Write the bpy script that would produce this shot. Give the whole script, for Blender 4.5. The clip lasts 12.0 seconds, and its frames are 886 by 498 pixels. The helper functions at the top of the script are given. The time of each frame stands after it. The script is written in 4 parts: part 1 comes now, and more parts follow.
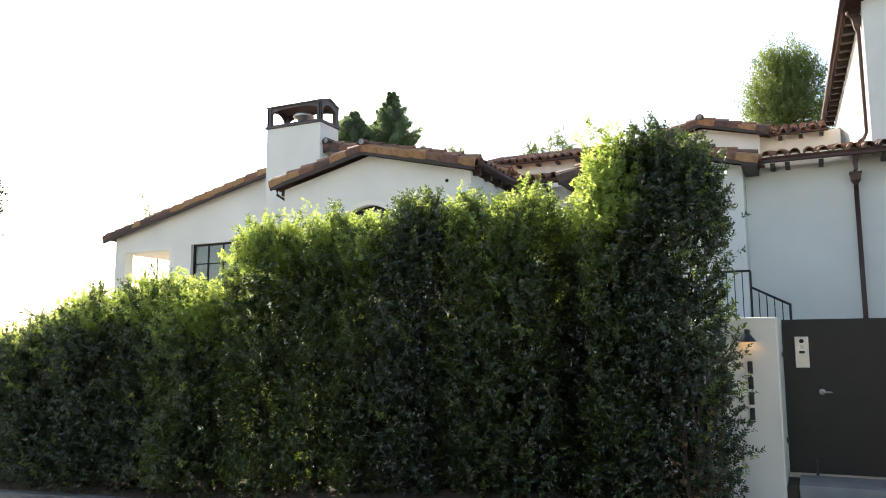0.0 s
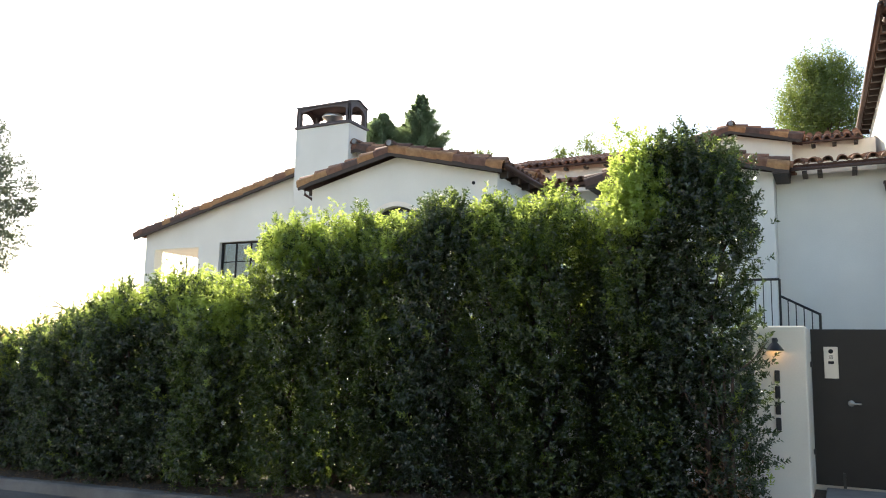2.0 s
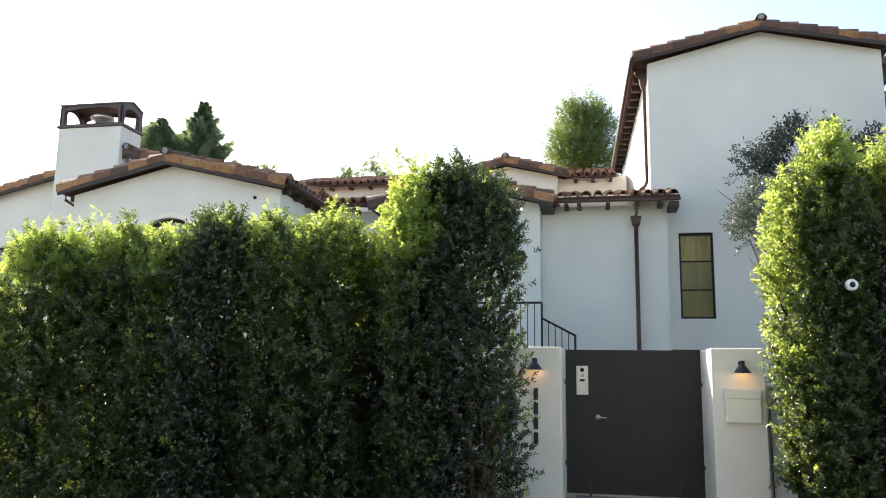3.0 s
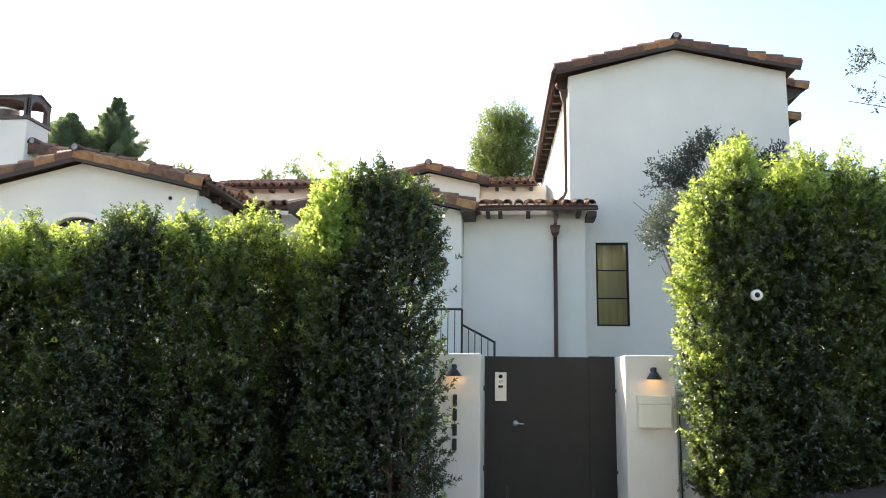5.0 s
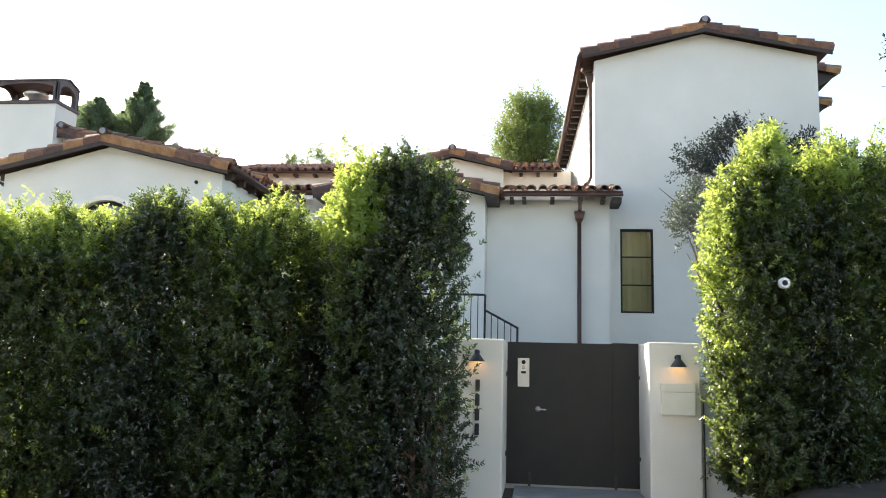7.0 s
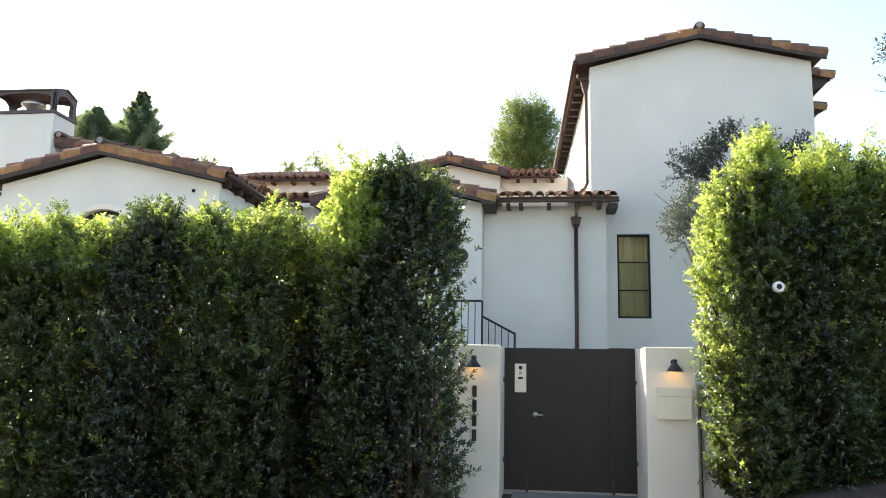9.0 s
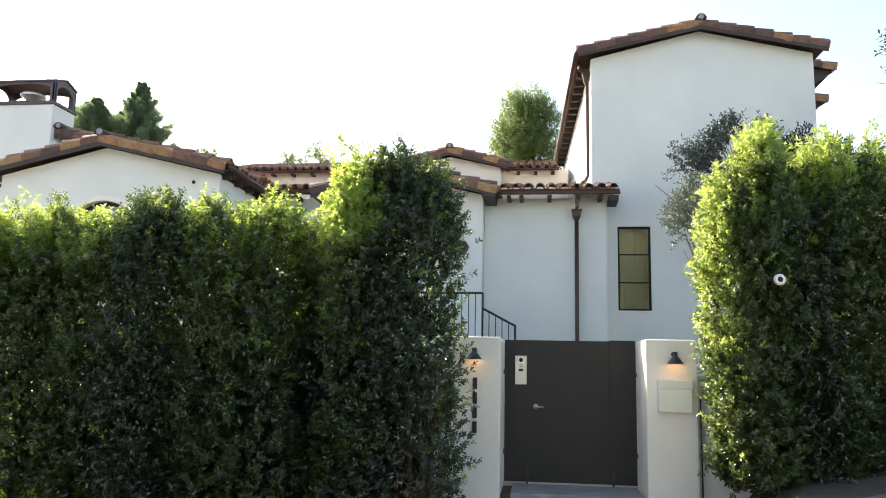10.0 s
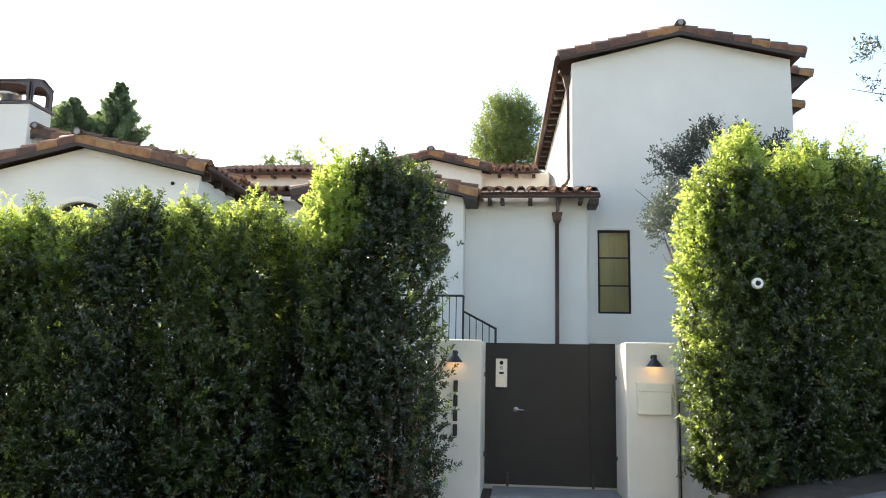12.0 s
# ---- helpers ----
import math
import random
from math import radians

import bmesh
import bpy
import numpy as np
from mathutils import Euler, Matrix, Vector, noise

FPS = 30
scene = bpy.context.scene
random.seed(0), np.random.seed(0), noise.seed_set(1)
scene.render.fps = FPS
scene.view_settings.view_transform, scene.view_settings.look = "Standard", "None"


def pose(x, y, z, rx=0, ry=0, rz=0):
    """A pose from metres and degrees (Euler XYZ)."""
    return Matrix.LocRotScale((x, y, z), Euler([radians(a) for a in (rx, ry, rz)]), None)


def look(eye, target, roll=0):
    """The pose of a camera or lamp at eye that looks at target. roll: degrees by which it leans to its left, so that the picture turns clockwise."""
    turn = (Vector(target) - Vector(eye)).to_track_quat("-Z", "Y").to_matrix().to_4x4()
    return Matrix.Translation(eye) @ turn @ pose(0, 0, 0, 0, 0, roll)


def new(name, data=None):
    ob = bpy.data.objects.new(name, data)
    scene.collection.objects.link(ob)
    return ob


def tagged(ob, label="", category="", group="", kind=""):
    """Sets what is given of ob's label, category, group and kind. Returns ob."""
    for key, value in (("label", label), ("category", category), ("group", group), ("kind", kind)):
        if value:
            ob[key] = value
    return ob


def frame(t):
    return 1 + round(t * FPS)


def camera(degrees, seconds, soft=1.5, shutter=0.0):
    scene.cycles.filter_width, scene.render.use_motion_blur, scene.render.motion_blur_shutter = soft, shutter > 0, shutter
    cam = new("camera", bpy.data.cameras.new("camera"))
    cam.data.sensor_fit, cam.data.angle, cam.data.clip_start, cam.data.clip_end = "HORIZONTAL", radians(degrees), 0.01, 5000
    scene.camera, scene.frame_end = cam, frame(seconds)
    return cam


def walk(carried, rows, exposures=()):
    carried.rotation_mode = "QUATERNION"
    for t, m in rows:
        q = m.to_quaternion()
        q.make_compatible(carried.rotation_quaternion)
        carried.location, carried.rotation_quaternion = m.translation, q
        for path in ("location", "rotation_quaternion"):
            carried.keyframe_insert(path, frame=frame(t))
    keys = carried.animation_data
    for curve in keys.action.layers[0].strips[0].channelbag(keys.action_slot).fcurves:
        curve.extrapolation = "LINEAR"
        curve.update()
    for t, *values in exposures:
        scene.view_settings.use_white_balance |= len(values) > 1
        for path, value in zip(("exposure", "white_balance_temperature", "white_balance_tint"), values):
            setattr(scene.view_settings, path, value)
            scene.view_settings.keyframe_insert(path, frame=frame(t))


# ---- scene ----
cam = camera(59.57, 12.0, 1.0)
PATH = [
    (0.0, pose(-0.075, -0.019, 1.556, 97.53, 0.15, 25.39)),
    (0.5, pose(-0.100, -0.017, 1.555, 97.01, 0.01, 26.54)),
    (1.0, pose(-0.096, -0.004, 1.557, 97.04, -0.34, 28.75)),
    (1.5, pose(-0.086, 0.005, 1.548, 97.10, -0.63, 28.73)),
    (2.0, pose(-0.053, -0.002, 1.528, 97.77, -1.22, 27.20)),
    (2.5, pose(-0.015, 0.001, 1.561, 98.33, -1.10, 19.66)),
    (2.8, pose(0.008, -0.005, 1.561, 99.05, -0.77, 14.75)),
    (3.0, pose(0.024, -0.008, 1.561, 99.33, -0.84, 11.25)),
    (3.3, pose(0.032, 0.005, 1.563, 99.96, -0.90, 6.47)),
    (3.5, pose(0.037, 0.014, 1.564, 100.23, -0.78, 3.55)),
    (3.7, pose(0.034, 0.014, 1.564, 100.03, -0.66, 3.07)),
    (5.3, pose(0.012, 0.010, 1.568, 99.83, -0.96, 5.79)),
    (5.5, pose(0.009, 0.010, 1.568, 99.94, -1.07, 5.91)),
    (6.0, pose(0.016, 0.021, 1.576, 99.07, -1.19, 5.99)),
    (6.5, pose(0.011, 0.018, 1.578, 99.57, -1.26, 6.46)),
    (7.0, pose(0.004, 0.014, 1.566, 98.73, -1.49, 6.96)),
    (7.2, pose(0.009, 0.011, 1.565, 98.99, -1.31, 7.13)),
    (8.8, pose(0.047, -0.012, 1.556, 99.45, -0.92, 7.08)),
    (9.0, pose(0.052, -0.015, 1.555, 99.24, -1.08, 6.97)),
    (9.5, pose(0.048, -0.009, 1.550, 98.99, -1.15, 6.93)),
    (10.0, pose(0.040, -0.003, 1.559, 98.64, -1.17, 6.95)),
    (10.5, pose(0.051, 0.003, 1.555, 98.86, -1.09, 6.76)),
    (11.0, pose(0.054, 0.005, 1.572, 99.27, -1.10, 6.21)),
    (11.5, pose(0.051, 0.012, 1.569, 99.20, -1.05, 5.83)),
    (12.0, pose(0.029, -0.005, 1.562, 98.86, -1.16, 5.48)),
]
walk(cam, PATH, [(0.0, 1.25, 7250, 12), (2.5, 1.28, 7250, 12), (3.5, 1.42, 7300, 12), (12.0, 1.52, 7300, 12)])

# ---- light ----
SUN = Vector((-1.08, 1.05, 0.95)).normalized()          # towards the sun
world = bpy.data.worlds.new("world")
scene.world = world
world.use_nodes = True
wn = world.node_tree.nodes
sky = wn.new("ShaderNodeTexSky")
sky.sky_type, sky.sun_disc = "NISHITA", False
sky.sun_elevation = math.asin(SUN.z)
sky.sun_rotation = math.atan2(SUN.x, SUN.y)
sky.air_density, sky.dust_density, sky.ozone_density = 1.0, 1.0, 1.0
wn["Background"].inputs[1].default_value = 0.15
world.node_tree.links.new(sky.outputs[0], wn["Background"].inputs[0])
sun = new("sun", bpy.data.lights.new("sun", "SUN"))
sun.data.energy, sun.data.angle, sun.data.color = 5.0, radians(0.5), (1.0, 0.95, 0.86)
sun.matrix_world = look(SUN * 60, (0, 0, 0))
scene.view_settings.exposure = 1.25


# ---- materials ----
def material(name, c0, c1, rough=0.6, scale=8.0, fine=90.0, bump=0.2, metal=0.0, spread=0.0, spec=0.5, dist=0.01):
    """Two-scale noise between two colours, fine relief, optional spread of value per object."""
    m = bpy.data.materials.new(name)
    m.use_nodes = True
    nt = m.node_tree
    n, l = nt.nodes, nt.links
    p = n["Principled BSDF"]
    co = n.new("ShaderNodeTexCoord")
    a, b = n.new("ShaderNodeTexNoise"), n.new("ShaderNodeTexNoise")
    a.inputs["Scale"].default_value, a.inputs["Detail"].default_value = scale, 5
    b.inputs["Scale"].default_value, b.inputs["Detail"].default_value = fine, 3
    for k in (a, b):
        l.new(co.outputs["Object"], k.inputs["Vector"])
    mix = n.new("ShaderNodeMix")
    mix.data_type = "RGBA"
    mix.inputs[6].default_value, mix.inputs[7].default_value = (*c0, 1), (*c1, 1)
    add = n.new("ShaderNodeMath")
    add.operation = "MULTIPLY_ADD"
    add.inputs[1].default_value, add.inputs[2].default_value = 0.3, -0.15
    l.new(b.outputs[0], add.inputs[0])
    ramp = n.new("ShaderNodeMapRange")
    ramp.inputs[1].default_value, ramp.inputs[2].default_value = 0.3, 0.7
    s = n.new("ShaderNodeMath")
    l.new(a.outputs[0], s.inputs[0])
    l.new(add.outputs[0], s.inputs[1])
    l.new(s.outputs[0], ramp.inputs[0])
    l.new(ramp.outputs[0], mix.inputs[0])
    out = mix.outputs[2]
    if spread:
        info, hsv = n.new("ShaderNodeObjectInfo"), n.new("ShaderNodeHueSaturation")
        mr = n.new("ShaderNodeMapRange")
        mr.inputs[3].default_value, mr.inputs[4].default_value = 1 - spread, 1 + spread
        l.new(info.outputs["Random"], mr.inputs[0])
        l.new(mr.outputs[0], hsv.inputs["Value"])
        l.new(out, hsv.inputs["Color"])
        out = hsv.outputs[0]
    l.new(out, p.inputs["Base Color"])
    p.inputs["Roughness"].default_value, p.inputs["Metallic"].default_value = rough, metal
    p.inputs["Specular IOR Level"].default_value = spec
    bp = n.new("ShaderNodeBump")
    bp.inputs["Strength"].default_value, bp.inputs["Distance"].default_value = bump, dist
    l.new(b.outputs[0], bp.inputs["Height"])
    l.new(bp.outputs[0], p.inputs["Normal"])
    return m


def tile_material(name, colours):
    """Fired clay: each tile its own tone, with lichen and soot in patches."""
    m = material(name, (1, 1, 1), (0.55, 0.5, 0.48), 0.85, 9.0, 60.0, 0.4)
    nt = m.node_tree
    n, l = nt.nodes, nt.links
    p = n["Principled BSDF"]
    info, ramp = n.new("ShaderNodeObjectInfo"), n.new("ShaderNodeValToRGB")
    ramp.color_ramp.interpolation = "CONSTANT"
    els = ramp.color_ramp.elements
    while len(els) < len(colours):
        els.new(0.5)
    for i, c in enumerate(colours):
        els[i].position, els[i].color = i / len(colours), (*c, 1)
    l.new(info.outputs["Random"], ramp.inputs[0])
    mul = n.new("ShaderNodeMix")
    mul.data_type, mul.blend_type = "RGBA", "MULTIPLY"
    mul.inputs[0].default_value = 1.0
    old = p.inputs["Base Color"].links[0].from_socket
    l.new(ramp.outputs[0], mul.inputs[6])
    l.new(old, mul.inputs[7])
    l.new(mul.outputs[2], p.inputs["Base Color"])
    return m


def leaf_material(name, dark, light, glow, clear=0.45, rough=0.38):
    """A leaf: glossy upper side, light passing through; every leaf its own tone."""
    m = bpy.data.materials.new(name)
    m.use_nodes = True
    nt = m.node_tree
    n, l = nt.nodes, nt.links
    p, out = n["Principled BSDF"], n["Material Output"]
    geo, mix = n.new("ShaderNodeNewGeometry"), n.new("ShaderNodeMix")
    mix.data_type = "RGBA"
    mix.inputs[6].default_value, mix.inputs[7].default_value = (*dark, 1), (*light, 1)
    co, nz = n.new("ShaderNodeTexCoord"), n.new("ShaderNodeTexNoise")
    nz.inputs["Scale"].default_value = 1.7
    l.new(co.outputs["Object"], nz.inputs["Vector"])
    av = n.new("ShaderNodeMath")
    av.operation = "MULTIPLY"
    sq = n.new("ShaderNodeMath")
    sq.operation = "POWER"
    sq.inputs[1].default_value = 2.2
    l.new(geo.outputs["Random Per Island"], sq.inputs[0])
    l.new(sq.outputs[0], av.inputs[0])
    mr = n.new("ShaderNodeMapRange")
    mr.inputs[1].default_value, mr.inputs[2].default_value = 0.3, 0.7
    mr.inputs[3].default_value, mr.inputs[4].default_value = 0.2, 1.5
    l.new(nz.outputs[0], mr.inputs[0])
    l.new(mr.outputs[0], av.inputs[1])
    l.new(av.outputs[0], mix.inputs[0])
    l.new(mix.outputs[2], p.inputs["Base Color"])
    gl = n.new("ShaderNodeMapRange")
    gl.inputs[3].default_value, gl.inputs[4].default_value = rough * 0.6, rough * 1.7
    l.new(geo.outputs["Random Per Island"], gl.inputs[0])
    l.new(gl.outputs[0], p.inputs["Roughness"])
    p.inputs["Specular IOR Level"].default_value = 0.75
    tr, ms = n.new("ShaderNodeBsdfTranslucent"), n.new("ShaderNodeMixShader")
    tr.inputs[0].default_value = (*glow, 1)
    ms.inputs[0].default_value = clear
    l.new(p.outputs[0], ms.inputs[1])
    l.new(tr.outputs[0], ms.inputs[2])
    l.new(ms.outputs[0], out.inputs[0])
    return m


def glass_material(name):
    m = bpy.data.materials.new(name)
    m.use_nodes = True
    p = m.node_tree.nodes["Principled BSDF"]
    p.inputs["Base Color"].default_value = (0.9, 0.95, 0.93, 1)
    p.inputs["Roughness"].default_value = 0.02
    p.inputs["IOR"].default_value = 1.75
    p.inputs["Transmission Weight"].default_value = 1.0
    return m


STUCCO = material("white_stucco", (0.77, 0.765, 0.715), (0.69, 0.685, 0.635), 0.9, 0.8, 45.0, 0.25)
PILLAR_STUCCO = material("pillar_stucco", (0.86, 0.81, 0.70), (0.77, 0.72, 0.61), 0.9, 1.1, 45.0, 0.25)
CURTAIN = material("beige_curtain", (0.78, 0.62, 0.33), (0.58, 0.49, 0.27), 0.9, 1.6, 70, 0.1)
MORTAR = material("grey_mortar", (0.32, 0.32, 0.33), (0.22, 0.22, 0.23), 0.9, 12.0, 60, 0.3)
STUCCO_CREAM = material("cream_stucco", (0.85, 0.79, 0.70), (0.79, 0.72, 0.63), 0.9, 1.3, 45.0, 0.25)
CLAY = tile_material("clay_tile", [(0.30, 0.155, 0.10), (0.40, 0.21, 0.13), (0.20, 0.115, 0.085), (0.47, 0.27, 0.17), (0.28, 0.145, 0.10), (0.16, 0.095, 0.075), (0.36, 0.22, 0.155)])
RAKE_CLAY = tile_material("rake_clay", [(0.40, 0.21, 0.095), (0.17, 0.09, 0.065), (0.24, 0.125, 0.08), (0.12, 0.075, 0.062), (0.42, 0.24, 0.115), (0.19, 0.10, 0.072)])
ROOF_BASE = material("roof_underlay", (0.10, 0.05, 0.035), (0.07, 0.035, 0.028), 0.9, 5.0)
DARK_WOOD = material("dark_stained_wood", (0.045, 0.028, 0.02), (0.03, 0.02, 0.016), 0.6, 12.0)
BRONZE = material("bronze_metal", (0.105, 0.058, 0.045), (0.06, 0.04, 0.034), 0.45, 6.0, 60, 0.1, 0.5)
CAP_METAL = material("brown_painted_metal", (0.10, 0.075, 0.075), (0.07, 0.055, 0.055), 0.5, 6.0, 60, 0.1)
BLACK = material("black_paint", (0.014, 0.013, 0.013), (0.018, 0.017, 0.016), 0.55, 3.0, 150, 0.05, spec=0.3)
GATE_PAINT = material("charcoal_gate_paint", (0.0195, 0.0175, 0.0155), (0.025, 0.0225, 0.020), 0.5, 3.0, 150, 0.05, spec=0.28)
IRON = material("black_iron", (0.012, 0.012, 0.013), (0.02, 0.02, 0.02), 0.45, 20.0, 120, 0.1)
STEEL = material("brushed_steel", (0.62, 0.60, 0.56), (0.52, 0.50, 0.47), 0.35, 15.0, 200, 0.05, 0.9)
PLATE = material("satin_plate", (0.62, 0.58, 0.50), (0.57, 0.53, 0.46), 0.4, 10.0, 200, 0.03, 0.25)
CREAM = material("cream_enamel", (0.84, 0.80, 0.64), (0.79, 0.75, 0.60), 0.45, 6.0, 90, 0.05)
CONCRETE = material("concrete", (0.30, 0.30, 0.29), (0.22, 0.22, 0.22), 0.85, 3.0, 80, 0.3)
ASPHALT = material("asphalt", (0.125, 0.12, 0.11), (0.09, 0.086, 0.08), 0.9, 2.0, 160, 0.5)
SOIL = material("dry_soil", (0.09, 0.065, 0.045), (0.05, 0.038, 0.028), 0.95, 6.0, 60, 0.6, dist=0.03)
PAVER = material("pale_paving", (0.64, 0.60, 0.53), (0.54, 0.51, 0.45), 0.85, 2.0, 70, 0.2)
BARK = material("brown_bark", (0.10, 0.062, 0.042), (0.055, 0.036, 0.026), 0.9, 14.0, 70, 0.6)
KERB_STONE = material("dirty_concrete", (0.17, 0.165, 0.155), (0.09, 0.088, 0.085), 0.9, 2.5, 60, 0.4)
INSIDE = material("dim_interior", (0.30, 0.26, 0.20), (0.24, 0.21, 0.16), 0.9, 2.0)
WHITE_PLASTIC = material("white_plastic", (0.8, 0.8, 0.8), (0.76, 0.76, 0.76), 0.4, 8.0, 60, 0.03)
GLASS = glass_material("window_glass")
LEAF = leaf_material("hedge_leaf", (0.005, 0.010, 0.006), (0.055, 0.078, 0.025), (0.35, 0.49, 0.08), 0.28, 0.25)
# young leaves, coloured brighter than new growth so hedge tops look sunlit
NEW_SUNLIT_LEAF = leaf_material("young_sunlit_leaf", (0.07, 0.11, 0.028), (0.20, 0.26, 0.085), (0.62, 0.75, 0.17), 0.56, 0.22)
# darker, cooler copy of the hedge leaf with shade put into its colour
LEAF_SHADED = leaf_material("shaded_hedge_leaf", (0.0045, 0.009, 0.0065), (0.040, 0.057, 0.025), (0.25, 0.37, 0.08), 0.20, 0.27)
OLIVE = leaf_material("olive_leaf", (0.07, 0.085, 0.065), (0.13, 0.15, 0.115), (0.14, 0.18, 0.09), 0.2, 0.5)
CONIFER = leaf_material("conifer_needles", (0.09, 0.13, 0.09), (0.16, 0.21, 0.12), (0.36, 0.48, 0.22), 0.5, 0.5)
BROAD = leaf_material("tree_leaf", (0.05, 0.085, 0.03), (0.12, 0.17, 0.04), (0.36, 0.46, 0.09), 0.34, 0.45)
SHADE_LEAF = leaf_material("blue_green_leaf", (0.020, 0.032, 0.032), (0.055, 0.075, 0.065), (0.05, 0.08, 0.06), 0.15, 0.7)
GOLDEN_LEAF = leaf_material("golden_leaf", (0.15, 0.13, 0.04), (0.30, 0.25, 0.07), (0.4, 0.34, 0.08), 0.35, 0.5)
DRY_LEAF = leaf_material("dry_leaf", (0.12, 0.07, 0.035), (0.22, 0.14, 0.07), (0.28, 0.17, 0.06), 0.3, 0.7)
BULB = bpy.data.materials.new("warm_bulb")
BULB.use_nodes = True
BULB.node_tree.nodes["Principled BSDF"].inputs["Emission Color"].default_value = (1.0, 0.55, 0.2, 1)
BULB.node_tree.nodes["Principled BSDF"].inputs["Emission Strength"].default_value = 7.0


# ---- mesh helpers ----
def link_mesh(name, bm, mat, parent=None, label="", smooth=False):
    me = bpy.data.meshes.new(name)
    bm.normal_update()
    bm.to_mesh(me)
    bm.free()
    me.materials.append(mat)
    if smooth:
        for f in me.polygons:
            f.use_smooth = True
    ob = new(name, me)
    if parent is not None:
        ob.parent = parent
    if label:
        ob["label"] = label
    return ob


def part(name, bm, mat, parent, label="", smooth=False):
    return link_mesh(name, bm, mat, parent, label, smooth)


def thing(name, label, category, at=(0, 0, 0), group="", kind=""):
    ob = new(name)
    ob.empty_display_size = 0.2
    ob.location = at
    return tagged(ob, label, category, group, kind)


def box(bm, x0, x1, y0, y1, z0, z1, bevel=0.0):
    g = bmesh.ops.create_cube(bm, size=1.0)
    vs = g["verts"]
    for v in vs:
        v.co = Vector((x0 + (v.co.x + 0.5) * (x1 - x0), y0 + (v.co.y + 0.5) * (y1 - y0), z0 + (v.co.z + 0.5) * (z1 - z0)))
    if bevel:
        es = list({e for v in vs for e in v.link_edges})
        bmesh.ops.bevel(bm, geom=es, offset=bevel, segments=2, affect="EDGES", profile=0.5)


def boxed(x0, x1, y0, y1, z0, z1, bevel=0.0):
    bm = bmesh.new()
    box(bm, x0, x1, y0, y1, z0, z1, bevel)
    return bm


def prism(bm, outline, y0, y1, hole=None):
    """An upright slab: an outline in x, z pushed from y0 to y1; hole: an inner outline cut right through it."""
    def ring(pts, y):
        return [bm.verts.new((x, y, z)) for x, z in pts]
    a, b = ring(outline, y0), ring(outline, y1)
    n = len(a)
    for i in range(n):
        bm.faces.new((a[i], a[(i + 1) % n], b[(i + 1) % n], b[i]))
    if hole:
        c, d = ring(hole, y0), ring(hole, y1)
        m = len(c)
        for i in range(m):
            bm.faces.new((c[(i + 1) % m], c[i], d[i], d[(i + 1) % m]))
        for p, q in ((a, c), (b, d)):
            es = [bm.edges.get((r[i], r[(i + 1) % len(r)])) for r in (p, q) for i in range(len(r))]
            bmesh.ops.triangle_fill(bm, use_beauty=True, edges=es)
    else:
        bm.faces.new(a[::-1])
        bm.faces.new(b)
    bmesh.ops.recalc_face_normals(bm, faces=bm.faces)


def tube(bm, points, radii, sides=8):
    """A bent tapered tube through the points."""
    rings = []
    for i, p in enumerate(points):
        p = Vector(p)
        d = (Vector(points[min(i + 1, len(points) - 1)]) - Vector(points[max(i - 1, 0)])).normalized()
        s = d.orthogonal().normalized()
        t = d.cross(s)
        r = radii[i] if isinstance(radii, (list, tuple)) else radii
        rings.append([bm.verts.new(p + r * (math.cos(k * math.tau / sides) * s + math.sin(k * math.tau / sides) * t)) for k in range(sides)])
    for a, b in zip(rings, rings[1:]):
        best = min(range(sides), key=lambda o: (a[0].co - b[o].co).length)
        b[:] = b[best:] + b[:best]
        for k in range(sides):
            bm.faces.new((a[k], a[(k + 1) % sides], b[(k + 1) % sides], b[k]))
    bm.faces.new(rings[0][::-1])
    bm.faces.new(rings[-1])


def lathe(bm, profile, centre, sides=20):
    """A body turned round the z axis: profile of radius, height."""
    cx, cy, cz = centre
    rings = [[bm.verts.new((cx + r * math.cos(k * math.tau / sides), cy + r * math.sin(k * math.tau / sides), cz + z)) for k in range(sides)] for r, z in profile]
    for a, b in zip(rings, rings[1:]):
        for k in range(sides):
            bm.faces.new((a[k], a[(k + 1) % sides], b[(k + 1) % sides], b[k]))


# ---- ground ----
def street_height(x):
    """Height of the street along the kerb: it climbs from the low end to the high end."""
    x = max(-40.0, min(40.0, x))
    rise = 0.5 * (x + math.sqrt(x * x + 1.5))
    fade = 0.5 * (x - 9 + math.sqrt((x - 9) ** 2 + 4))
    return -0.28 + 0.03 * x + 0.11 * rise - 0.09 * fade


def kerb_line(x):
    """y of the kerb's back edge."""
    return 7.85 + 0.3 * max(0.0, x - 1.2) ** 1.1 if x < 30 else 7.85 + 0.3 * 28.8 ** 1.1


def plot_height(x, y):
    """Ground of the plot: level by the gate, rising to the street's height along the hedges."""
    s = street_height(x) + 0.15
    w = min(1.0, max(0.0, (y - kerb_line(x)) / 2.4))
    return s + (-0.36 - s) * w * w * (3 - 2 * w) if -3 < x < 2.6 else s + (max(s, 0.0) * 1.0 - s) * w


def sheet(name, xs, ys, height, mat, label, category):
    bm = bmesh.new()
    rows = [[bm.verts.new((x, y(x) if callable(y) else y, height(x, y(x) if callable(y) else y))) for x in xs] for y in ys]
    for a, b in zip(rows, rows[1:]):
        for i in range(len(xs) - 1):
            bm.faces.new((a[i], a[i + 1], b[i + 1], b[i]))
    return tagged(link_mesh(name, bm, mat), label, category, kind="structure")


